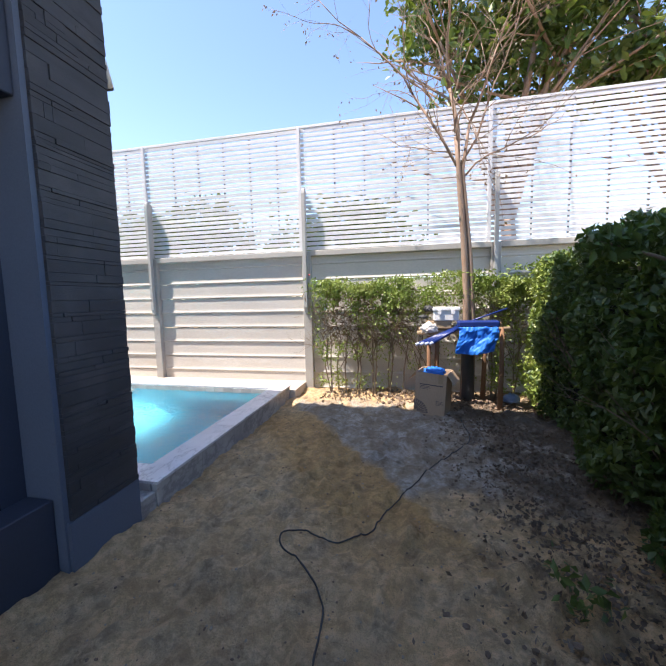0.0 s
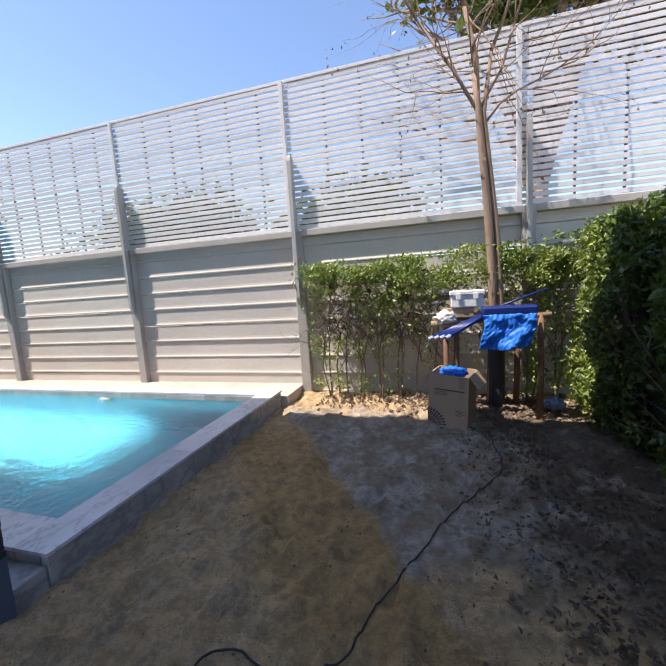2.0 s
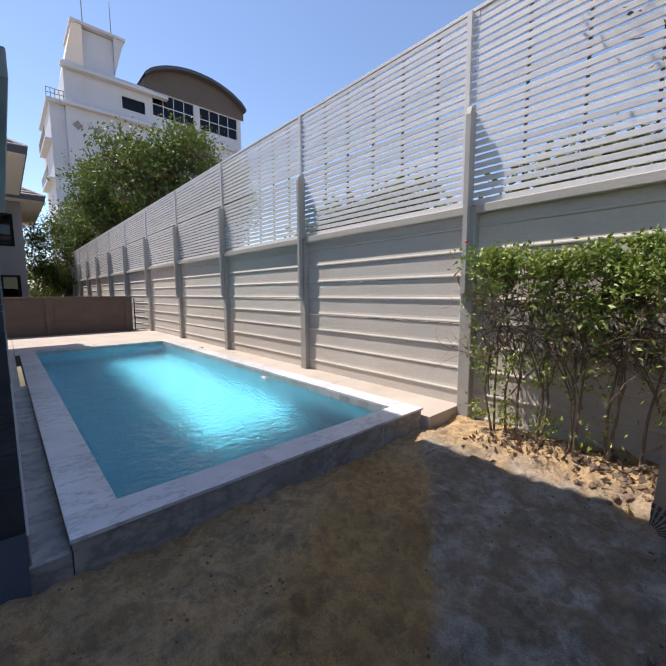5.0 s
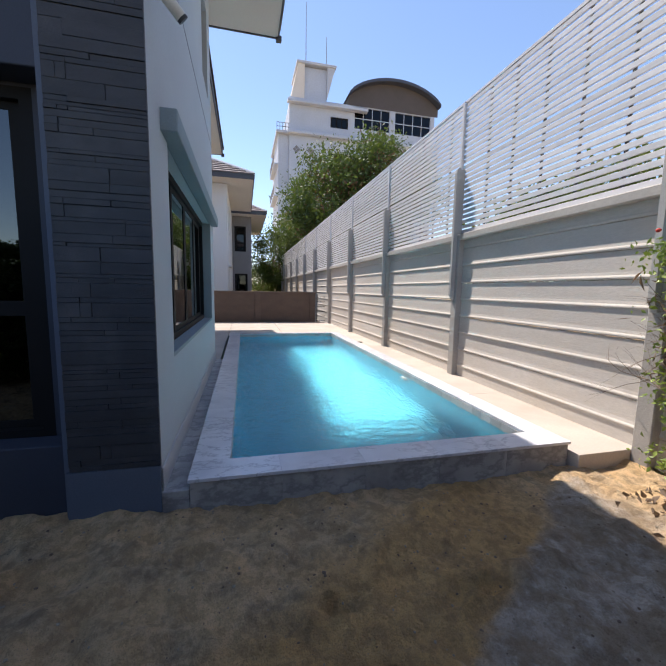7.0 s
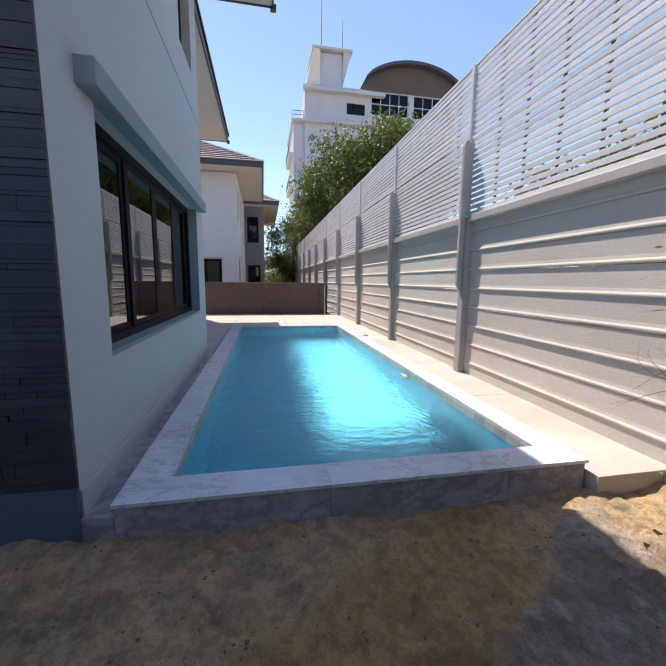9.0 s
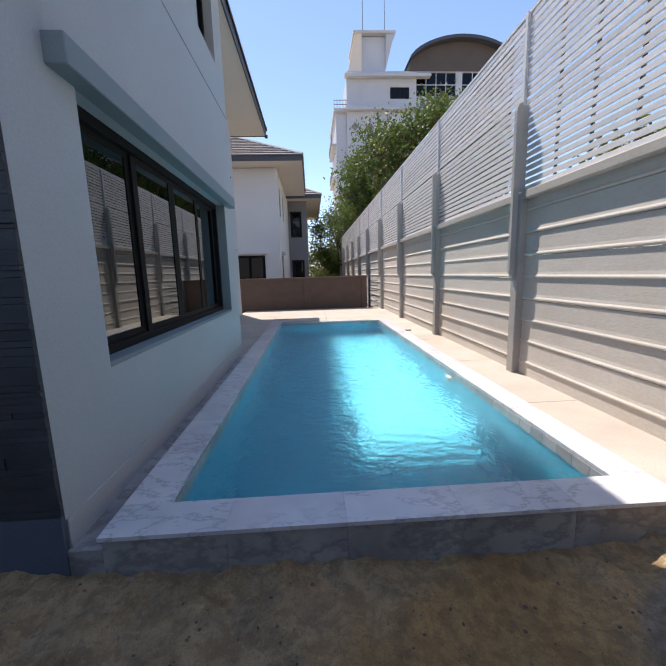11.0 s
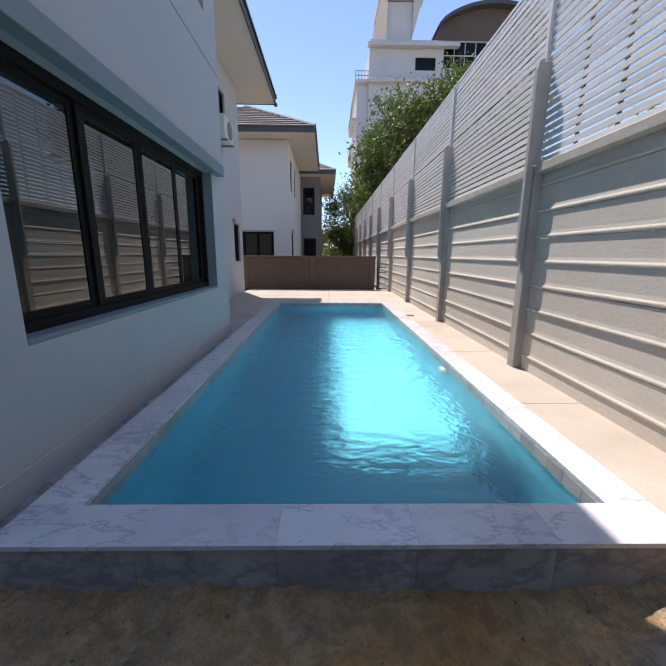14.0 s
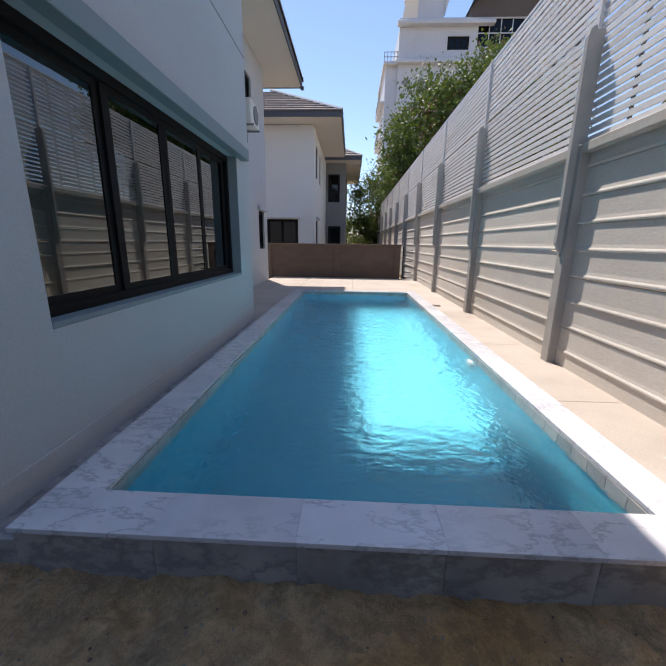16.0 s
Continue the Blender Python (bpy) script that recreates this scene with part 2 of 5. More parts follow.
def sand():
    """Bare yard: ochre sand, a grey cement-dust patch, dark soil beside the hedge, relief shade in the colour."""
    k = Nodes("yard_sand", 0.95, 0.0, 0.15)
    sep = k.add("ShaderNodeSeparateXYZ")
    k.link(k.pos, sep.inputs[0])
    x, y = sep.outputs[0], sep.outputs[1]
    wob = k.math("MULTIPLY", k.math("SUBTRACT", k.noise(0.9, 5), 0.5), 2.2)
    wob2 = k.math("MULTIPLY", k.math("SUBTRACT", k.noise(2.7, 5), 0.5), 1.2)
    c = k.mix(k.ramp(k.noise(1.1, 6), 0.35, 0.65), (0.92, 0.64, 0.36), (0.76, 0.52, 0.28))
    c = k.mix(k.ramp(k.noise(4.5, 7), 0.45, 0.7), c, (0.72, 0.56, 0.37))
    # fresh ochre sand beside a grey cement-dust patch, split by a slanting edge
    edge = k.math("ADD", k.math("ADD", x, k.math("MULTIPLY", k.math("SUBTRACT", y, 4.0), 0.72)), k.math("MULTIPLY", wob2, 0.3))
    inside = k.math("MULTIPLY", k.ramp(edge, -1.7, -1.35), k.ramp(edge, -0.56, -0.64))
    tongue = k.math("MULTIPLY", inside, k.math("MULTIPLY", k.ramp(k.math("ADD", y, wob), 1.9, 2.5), k.ramp(y, 5.0, 4.5)))
    c = k.mix(k.math("MULTIPLY", tongue, 0.9), c, (0.68, 0.42, 0.18))
    low = k.math("ADD", y, k.math("MULTIPLY", wob2, 0.7))
    grey = k.math("MULTIPLY", k.ramp(edge, -0.63, -0.54), k.math("MULTIPLY", k.ramp(low, 2.85, 3.1), k.ramp(k.math("ADD", y, wob2), 5.7, 5.0)))
    dust = k.math("MULTIPLY", grey, k.ramp(k.noise(2.6, 9, (1, 1, 1), 0.72), 0.46, 0.57))
    c = k.mix(k.math("MULTIPLY", grey, 0.85), c, (0.38, 0.325, 0.265))
    c = k.mix(k.math("MULTIPLY", dust, 0.85), c, (0.68, 0.62, 0.55))
    # pale trodden strip along the pool
    strip = k.math("MULTIPLY", k.ramp(edge, -1.5, -1.75), k.ramp(k.noise(1.9, 6), 0.38, 0.55))
    c = k.mix(k.math("MULTIPLY", strip, 0.4), c, (0.52, 0.40, 0.26))
    # dark soil with litter towards the hedge, broken by an ochre heap
    d = k.ramp(k.math("ADD", k.math("ADD", x, k.math("MULTIPLY", wob2, 0.9)), k.math("MULTIPLY", k.math("SUBTRACT", y, 3.0), 0.10)), 0.85, 1.15)
    d = k.math("MULTIPLY", d, k.ramp(k.noise(3.3, 7, (1, 1, 1), 0.65), 0.36, 0.50))
    soil = k.math("MULTIPLY", d, k.ramp(low, 2.7, 3.1))
    c = k.mix(k.math("MULTIPLY", soil, 0.85), c, (0.13, 0.11, 0.095))
    spots = k.math("MULTIPLY", k.ramp(x, 0.2, 0.9), k.ramp(k.noise(5.5, 8, (1, 1, 1), 0.7), 0.53, 0.60))
    c = k.mix(k.math("MULTIPLY", spots, 0.75), c, (0.15, 0.12, 0.095))
    # dark smears: small shadows of ruts and lumps put into the colour
    s = k.ramp(k.noise(4.5, 8, (1, 1, 1), 0.72), 0.54, 0.66)
    c = k.mix(k.math("MULTIPLY", s, 0.55), c, (0.17, 0.125, 0.085))
    # hollows between lumps darkened, relief shade as colour
    clump = k.ramp(k.noise(7.5, 6, (1, 1, 1), 0.6), 0.44, 0.58)
    c = k.mix(k.math("MULTIPLY", k.math("SUBTRACT", 1.0, clump), 0.22), c, (0.25, 0.16, 0.085))
    # finer crevices get their shade by colour too
    crumb = k.ramp(k.noise(13, 9, (1, 1, 1), 0.78), 0.44, 0.55)
    c = k.mix(k.math("MULTIPLY", k.math("SUBTRACT", 1.0, crumb), 0.40), c, (0.20, 0.13, 0.07))
    g = k.noise(160, 3)
    c = k.mix(k.math("MULTIPLY", k.ramp(g, 0.54, 0.68), 0.35), c, (0.14, 0.10, 0.07))
    c = k.mix(k.math("MULTIPLY", k.ramp(k.noise(230, 2), 0.66, 0.75), 0.5), c, (0.55, 0.5, 0.42))
    h = k.math("ADD", k.math("MULTIPLY", g, 0.35), k.noise(28, 6, (1, 1, 1), 0.65))
    k.colour(c).bump(h, 0.05, 1.0)
    return k.m


def pool_tile():
    k = Nodes("pool_tile", 0.35)
    c = k.mix(k.ramp(k.noise(2.3, 6, (1, 1, 1), 0.6), 0.35, 0.7), (0.065, 0.48, 0.62), (0.025, 0.37, 0.56))
    # pale mottling and dark blotches imitate rippled light on the basin, as tile colour
    c = k.mix(k.math("MULTIPLY", k.ramp(k.noise(7, 6, (1, 1, 1), 0.65), 0.42, 0.62), 0.6), c, (0.16, 0.60, 0.68))
    c = k.mix(k.math("MULTIPLY", k.ramp(k.noise(5, 7, (1, 1, 1), 0.7), 0.5, 0.62), 0.5), c, (0.015, 0.30, 0.47))
    k.colour(c)
    return k.m


def water():
    k = Nodes("pool_water", 0.0)
    k.b.inputs["Base Color"].default_value = (0.86, 0.97, 1.0, 1)
    k.b.inputs["Transmission Weight"].default_value = 1.0
    k.b.inputs["IOR"].default_value = 1.33
    h = k.math("ADD", k.math("MULTIPLY", k.noise(2.1, 3, (1.4, 1, 1)), 0.35), k.math("ADD", k.math("MULTIPLY", k.noise(7.0, 4, (1.6, 1, 1)), 0.4), k.math("MULTIPLY", k.noise(21.0, 3, (1.5, 1, 1)), 0.16)))
    k.bump(h, 0.09, 1.0)
    return k.m


MARBLE, RISER, SAND, POOLTILE, WATER = marble(), riser_stone(), sand(), pool_tile(), water()
WATERLINE = grainy("waterline_tile", (0.52, 0.52, 0.50), (0.36, 0.37, 0.37), 6, 60, 0.35, 0.001, c3=(0.62, 0.60, 0.57), vary=0.4)

# ---- mesh helpers ----


def box(bm, x0, y0, z0, x1, y1, z1):
    g = bmesh.ops.create_cube(bm, size=1.0, matrix=Matrix.LocRotScale(
        ((x0 + x1) / 2, (y0 + y1) / 2, (z0 + z1) / 2), None, (abs(x1 - x0), abs(y1 - y0), abs(z1 - z0))))
    return g["verts"]


def boxes(*lims, bevel=0.0, seg=1):
    bm = bmesh.new()
    for b in lims:
        box(bm, *b)
    if bevel:
        bmesh.ops.bevel(bm, geom=bm.edges[:], offset=bevel, segments=seg, affect="EDGES", profile=0.5)
    return bm


def part(name, bm, material, parent=None, label="", smooth=False):
    """Links a bmesh as one mesh object, under a thing or a part where one is given."""
    me = bpy.data.meshes.new(name)
    if smooth:
        for f in bm.faces:
            f.smooth = True
    bm.to_mesh(me)
    bm.free()
    me.materials.append(material)
    ob = new(name, me)
    if parent:
        ob.parent = parent
        ob.matrix_parent_inverse = parent.matrix_world.inverted()
    return tagged(ob, label)


def again(name, ob, m, parent=None):
    """Another object on the same mesh, at pose m relative to the first."""
    o = new(name, ob.data)
    o.matrix_world = m
    if parent:
        o.parent = parent
    return o


def thing(name, label, category, x=0, y=0, z=0, group="", kind=""):
    e = new(name)
    e.empty_display_size = 0.1
    e.matrix_world = pose(x, y, z)
    bpy.context.view_layer.update()
    return tagged(e, label, category, group, kind)


def raw(name, verts, faces, material, parent=None, label="", smooth=False):
    me = bpy.data.meshes.new(name)
    me.from_pydata([tuple(v) for v in verts], [], faces)
    me.update()
    if smooth:
        me.polygons.foreach_set("use_smooth", [True] * len(me.polygons))
    me.materials.append(material)
    ob = new(name, me)
    if parent:
        ob.parent = parent
        ob.matrix_parent_inverse = parent.matrix_world.inverted()
    return tagged(ob, label)


def tube(bm, pts, radii, sides=7):
    """A tapered tube along points, closed at both ends."""
    rings, up = [], Vector((0.3, 0.2, 1)).normalized()
    pts = [Vector(p) for p in pts]
    for i, p in enumerate(pts):
        d = (pts[min(i + 1, len(pts) - 1)] - pts[max(i - 1, 0)]).normalized()
        a = d.cross(up)
        a = (a if a.length > 0.05 else d.cross(Vector((1, 0, 0)))).normalized()
        b = d.cross(a)
        r = radii[i] if isinstance(radii, (list, tuple)) else radii
        rings.append([bm.verts.new(p + (a * math.cos(t) + b * math.sin(t)) * r)
                      for t in [2 * math.pi * j / sides for j in range(sides)]])
    for r0, r1 in zip(rings, rings[1:]):
        for j in range(sides):
            bm.faces.new((r0[j], r0[(j + 1) % sides], r1[(j + 1) % sides], r1[j]))
    bm.faces.new(rings[0][::-1])
    bm.faces.new(rings[-1])


def leaves(name, centres, size, material, parent=None, label="", seed=1, droop=0.3, slim=0.42):
    """Many small folded leaves at the given centres, each turned its own way."""
    rng = np.random.default_rng(seed)
    c = np.asarray(centres, float)
    n = len(c)
    d = rng.normal(size=(n, 3))
    d[:, 2] -= droop
    d /= np.linalg.norm(d, axis=1)[:, None]
    s = np.cross(d, rng.normal(size=(n, 3)))
    s /= np.linalg.norm(s, axis=1)[:, None]
    u = np.cross(d, s)
    ln = (size * rng.uniform(0.6, 1.3, n))[:, None]
    v = np.empty((n, 4, 3))
    v[:, 0] = c - d * ln * 0.5
    v[:, 1] = c + s * ln * slim * 0.6 + u * ln * 0.12 - d * ln * 0.05
    v[:, 2] = c + d * ln * 0.5
    v[:, 3] = c - s * ln * slim * 0.6 + u * ln * 0.12 - d * ln * 0.05
    me = bpy.data.meshes.new(name)
    me.vertices.add(n * 4)
    me.vertices.foreach_set("co", v.ravel())
    base = (np.arange(n) * 4)[:, None]
    tri = np.concatenate([base + np.array([[0, 1, 2]]), base + np.array([[0, 2, 3]])], 1).ravel()
    me.loops.add(n * 6)
    me.loops.foreach_set("vertex_index", tri)
    me.polygons.add(n * 2)
    me.polygons.foreach_set("loop_start", np.arange(n * 2) * 3)
    me.update(calc_edges=True)
    me.validate()
    me.materials.append(material)
    ob = new(name, me)
    if parent:
        ob.parent = parent
        ob.matrix_parent_inverse = parent.matrix_world.inverted()
    return tagged(ob, label)


def pierced(axis, at0, at1, u0, u1, z0, z1, holes):
    """Boxes of a wall with rectangular openings right through it. axis: the one it runs along."""
    us = sorted({u0, u1, *[h for a in holes for h in a[:2]]})
    zs = sorted({z0, z1, *[h for a in holes for h in a[2:]]})
    out = []
    for a, b in zip(us, us[1:]):
        for c, d in zip(zs, zs[1:]):
            m, n = (a + b) / 2, (c + d) / 2
            if any(h[0] < m < h[1] and h[2] < n < h[3] for h in holes):
                continue
            out.append((a, at0, c, b, at1, d) if axis == "x" else (at0, a, c, at1, b, d))
    bm = bmesh.new()
    for b in out:
        box(bm, *b)
    bmesh.ops.remove_doubles(bm, verts=bm.verts[:], dist=0.0005)
    bm.verts.index_update()
    seen = {}
    for f in bm.faces:
        seen.setdefault(tuple(sorted(v.index for v in f.verts)), []).append(f)
    bmesh.ops.delete(bm, geom=[f for fs in seen.values() if len(fs) > 1 for f in fs], context="FACES_ONLY")
    return bm


# ---- ground ----


def ground_height(x, y):
    p = Vector((x, y, 0))
    h = 0.035 * noise.noise(p * 0.9) + 0.03 * noise.noise(p * 2.7 + Vector((7, 3, 0)))
    n = noise.noise(p * 5.5 + Vector((1, 9, 2)))
    h += 0.04 * n + 0.045 * abs(noise.noise(p * 7)) + 0.016 * noise.noise(p * 17) + 0.005 * noise.noise(p * 35)
    return h - 0.02 - 0.055 * max(0.0, 1 - abs(x + 1.75) / 0.7) * min(1, max(0, y - 1.9))


PRINTS = [(random.uniform(-1.3, 1.2), random.uniform(-0.5, 4.2), random.uniform(-0.5, 0.5)) for _ in range(70)]


def footprint(x, y):
    d = 0.0
    for px, py, a in PRINTS:
        u, v = x - px, y - py
        if abs(u) < 0.3 and abs(v) < 0.3:
            c, s = math.cos(a), math.sin(a)
            r = ((u * c + v * s) / 0.055) ** 2 + ((v * c - u * s) / 0.14) ** 2
            d += 0.024 * math.exp(-((r - 1.6) ** 2)) - 0.036 * math.exp(-r * 1.2)
    return d


XS = [-1500, -400, -60, -20, -6, -2.2] + [-1.9 + 0.03 * i for i in range(154)] + [3.2, 5, 9, 30, 400, 1500]
YS = [-1500, -300, -40, -12, -5, -2.5] + [-1.2 + 0.034 * i for i in range(219)] + [6.6, 8, 12, 40, 300, 1500]
gv = []
for gy in YS:
    for gx in XS:
        near = -2 < gx < 3 and -2 < gy < 6.4
        z = ground_height(gx, gy) + footprint(gx, gy) if near else -0.03
        if near and gx > 1.0 and gy > 4.6:
            z += 0.06 * max(0, noise.noise(Vector((gx * 2.2, gy * 2.2, 4)))) * min(1, (gx - 1.0) * 3)
        if gx <= -2.0 and gy > 1:
            z = -1.6 if gy < 6.3 and gx > -15 else -0.03
        gv.append((gx, gy, z))
W = len(XS)
gf = [(j * W + i, j * W + i + 1, (j + 1) * W + i + 1, (j + 1) * W + i) for j in range(len(YS) - 1) for i in range(W - 1)
      if not (XS[i] < -1.9 and XS[i + 1] > -14.5 and YS[j + 1] > 1.0 and YS[j] < 6.2)]
tagged(raw("ground", gv, gf, SAND, smooth=True), "bare sandy yard with footprints, grey cement dust and dark soil", "ground", kind="structure")

# ---- pool ----
PX0, PX1, PY0, PY1, PZ = -9.84, -1.695, 2.44, 5.54, 0.18      # outer edge of the coping and its top
IX0, IX1, IY0, IY1 = -9.58, -1.958, 2.703, 5.308                    # inner edge
pool = thing("swimming_pool", "narrow raised swimming pool with white marble coping and turquoise water", "pool", -5.8, 3.9, 0)
D = -1.12
bm = boxes((IX0 - 0.2, IY0 - 0.2, D - 0.2, IX1 + 0.2, IY1 + 0.2, D), (IX0 - 0.2, IY0 - 0.2, D, IX0 - 0.012, IY1 + 0.2, PZ - 0.03),
           (IX1 + 0.012, IY0 - 0.2, D, IX1 + 0.2, IY1 + 0.2, PZ - 0.03), (IX0 - 0.012, IY0 - 0.2, D, IX1 + 0.012, IY0 - 0.012, PZ - 0.03),
           (IX0 - 0.012, IY1 + 0.012, D, IX1 + 0.012, IY1 + 0.2, PZ - 0.03))
part("basin", bm, POOLTILE, pool, "turquoise tiled basin")
nx, ny = 260, 90
wv = [(IX0 - 0.011 + (IX1 - IX0 + 0.022) * i / nx, IY0 - 0.011 + (IY1 - IY0 + 0.022) * j / ny, 0) for j in range(ny + 1) for i in range(nx + 1)]
wv = [(x, y, 0.105 + 0.007 * noise.noise(Vector((x * 2.2, y * 3, 0))) + 0.004 * noise.noise(Vector((x * 11, y * 9, 5))) + 0.003 * noise.noise(Vector((x * 6, y * 7, 3)))
       + 0.045 * noise.noise(Vector((x * 7, y * 6, 8))) * min(1, max(0, (-8.0 - x) / 1.2))) for x, y, _ in wv]
wf = [(j * (nx + 1) + i, j * (nx + 1) + i + 1, (j + 1) * (nx + 1) + i + 1, (j + 1) * (nx + 1) + i) for j in range(ny) for i in range(nx)]
surface = raw("water", wv, wf, WATER, pool, "clear rippled turquoise water", smooth=True)
surface.visible_shadow = False


def slab_row(name, parent, material, a, b, size, make, gap=0.0007):
    """Pieces of about the given length between a and b along one axis."""
    n = max(1, round((b - a) / size))
    w = (b - a) / n
    for i in range(n):
        part(name, boxes(make(a + w * i + gap / 2, a + w * (i + 1) - gap / 2), bevel=0.0010), material, parent)


slab_row("coping_slab", pool, MARBLE, PY0, PY1, 0.6, lambda a, b: (IX1, a, PZ - 0.024, PX1, b, PZ))
slab_row("coping_slab", pool, MARBLE, PY0, PY1, 0.6, lambda a, b: (PX0, a, PZ - 0.024, IX0, b, PZ))
slab_row("coping_slab", pool, MARBLE, IX0, IX1, 0.6, lambda a, b: (a, PY0, PZ - 0.024, b, IY0, PZ))
slab_row("coping_slab", pool, MARBLE, IX0, IX1, 0.6, lambda a, b: (a, IY1, PZ - 0.024, b, PY1, PZ))
slab_row("riser_tile", pool, RISER, PY0 + 0.012, PY1 - 0.012, 0.6, lambda a, b: (-1.76, a, -0.12, -1.71, b, PZ - 0.026), 0.0015)
slab_row("riser_tile", pool, RISER, PX0 + 0.02, -1.77, 0.6, lambda a, b: (a, PY1 - 0.06, -0.12, b, PY1 - 0.012, PZ - 0.026), 0.0015)
slab_row("riser_tile", pool, RISER, PX0 + 0.02, -1.77, 0.6, lambda a, b: (a, PY0 + 0.012, -0.12, b, PY0 + 0.06, PZ - 0.026), 0.0015)
slab_row("waterline_tile", pool, WATERLINE, IX0, IX1, 0.16, lambda a, b: (a, IY0 - 0.012, 0.03, b, IY0 + 0.004, PZ - 0.03), 0.003)
slab_row("waterline_tile", pool, WATERLINE, IX0, IX1, 0.16, lambda a, b: (a, IY1 - 0.004, 0.03, b, IY1 + 0.012, PZ - 0.03), 0.003)
slab_row("waterline_tile", pool, WATERLINE, IY0, IY1, 0.16, lambda a, b: (IX0 - 0.012, a, 0.03, IX0 + 0.004, b, PZ - 0.03), 0.003)
for px in (-4.5,):
    bm = bmesh.new()
    bmesh.ops.create_cone(bm, cap_ends=True, segments=24, radius1=0.11, radius2=0.09, depth=0.04, matrix=pose(px, IY1 - 0.03, -0.09, 90))
    part("pool_light", bm, WHITEPLASTIC, pool, "round white underwater light", True)

# ---- deck ----
deck = thing("pavement", "beige smooth concrete deck round the pool", "deck", -8, 5.9, 0, kind="structure")
edges = [-1.62 - 1.79 * i for i in range(8)]
for b, a in zip(edges, edges[1:]):
    part("deck_slab", boxes((a + 0.003, 5.56, -0.15, b - 0.003, 6.24, 0.09), bevel=0.003), DECK, deck)
for a, b in ((1.0, 2.37), (2.376, 3.96), (3.966, 5.556)):
    for c, d in ((-14.16, -12.03), (-12.024, -9.885)):
        part("deck_slab", boxes((c, a, -0.15, d, b, 0.092), bevel=0.003), DECK, deck)
for c, d in ((-9.88, -8.04), (-8.034, -6.2)):
    part("deck_slab", boxes((c, 1.0, -0.15, d, 2.37, 0.092), bevel=0.003), DECK, deck)
bm = boxes((-6.3, 2.25, -0.15, -1.72, 2.448, 0.10), bevel=0.004)
tagged(part("trim", bm, RISER), "narrow grey stone ledge along the house wall", "ledge", kind="structure")
bm = boxes((-8.45, 5.60, 0.088, -8.12, 5.80, 0.125), bevel=0.006)
tagged(part("skimmer_lid", bm, DECK), "small pale square cover on the pool deck", "cover")
bm = bmesh.new()
bmesh.ops.create_cone(bm, cap_ends=False, segments=20, radius1=0.028, radius2=0.028, depth=0.12, matrix=pose(-1.70, 5.60, 0.03, 0, 90, 0))
bmesh.ops.create_cone(bm, cap_ends=False, segments=20, radius1=0.022, radius2=0.022, depth=0.12, matrix=pose(-1.70, 5.60, 0.03, 0, 90, 0))
tagged(part("drain_pipe", bm, STEEL, None, "", True), "short grey drain pipe beside the pool end", "pipe")

# ---- fence ----
FX = [-1.55 + 3.0 * k for k in range(-13, 3)]
wall = thing("fence_wall", "tall precast concrete panel wall with grey posts", "wall", -15, 6.2, 0, kind="structure")


def panel_mesh(length, height):
    """A ribbed concrete plank: flat face, a rounded bead above its lower edge, a set-back joint below."""
    prof = [(0.0, 0.0), (-0.008, 0.0), (-0.014, 0.006), (-0.016, 0.016), (-0.014, 0.026), (-0.005, 0.040), (-0.001, 0.07), (0.0, height), (0.055, height), (0.055, 0.0)]
    bm = bmesh.new()
    ends = [[bm.verts.new((x, y, z)) for y, z in prof] for x in (-length / 2, length / 2)]
    n = len(prof)
    for i in range(n):
        bm.faces.new((ends[0][i], ends[0][(i + 1) % n], ends[1][(i + 1) % n], ends[1][i]))
    bm.faces.new(ends[0])
    bm.faces.new(ends[1][::-1])
    bmesh.ops.recalc_face_normals(bm, faces=bm.faces[:])
    return bm


PITCH = 0.269
first = None
for i in range(len(FX) - 1):
    mid = (FX[i] + FX[i + 1]) / 2
    for r in range(8):
        z = -0.027 + PITCH * r + (0.004 if (i * 7 + r * 3) % 4 == 0 else 0)
        m = pose(mid + random.uniform(-.004, .004), 6.215 + random.uniform(-.004, .004), z)
        if first is None:
            first = part("concrete_panel", panel_mesh(2.93, PITCH - 0.006), CONCRETE, wall)
            first.matrix_world = m
        else:
            again("concrete_panel", first, m).parent = wall
topm = None
for i in range(len(FX) - 1):
    m = pose((FX[i] + FX[i + 1]) / 2, 6.215, -0.027 + PITCH * 8)
    if topm is None:
        topm = part("concrete_panel", panel_mesh(2.93, 0.2), CONCRETE, wall)
        topm.matrix_world = m
    else:
        again("concrete_panel", topm, m).parent = wall
capm = None
for i in range(len(FX) - 1):
    mid = (FX[i] + FX[i + 1]) / 2
    if capm is None:
        capm = part("cap_beam", boxes((-1.43, -0.075, 0, 1.43, 0.075, 0.092), bevel=0.008), CAPCONC, wall)
        capm.matrix_world = pose(mid, 6.20, 2.262)
    else:
        again("cap_beam", capm, pose(mid, 6.20, 2.262)).parent = wall
bpy.context.view_layer.update()
pm = None
for x in FX:
    if pm is None:
        bm = boxes((-0.075, -0.075, -0.3, 0.075, 0.075, 2.34), bevel=0.01)
        pm = part("concrete_post", bm, POSTCONC, wall)
        pm.matrix_world = pose(x, 6.195, 0)
    else:
        again("concrete_post", pm, pose(x, 6.195, 0)).parent = wall
for o in wall.children:
    o.matrix_parent_inverse = wall.matrix_world.inverted()

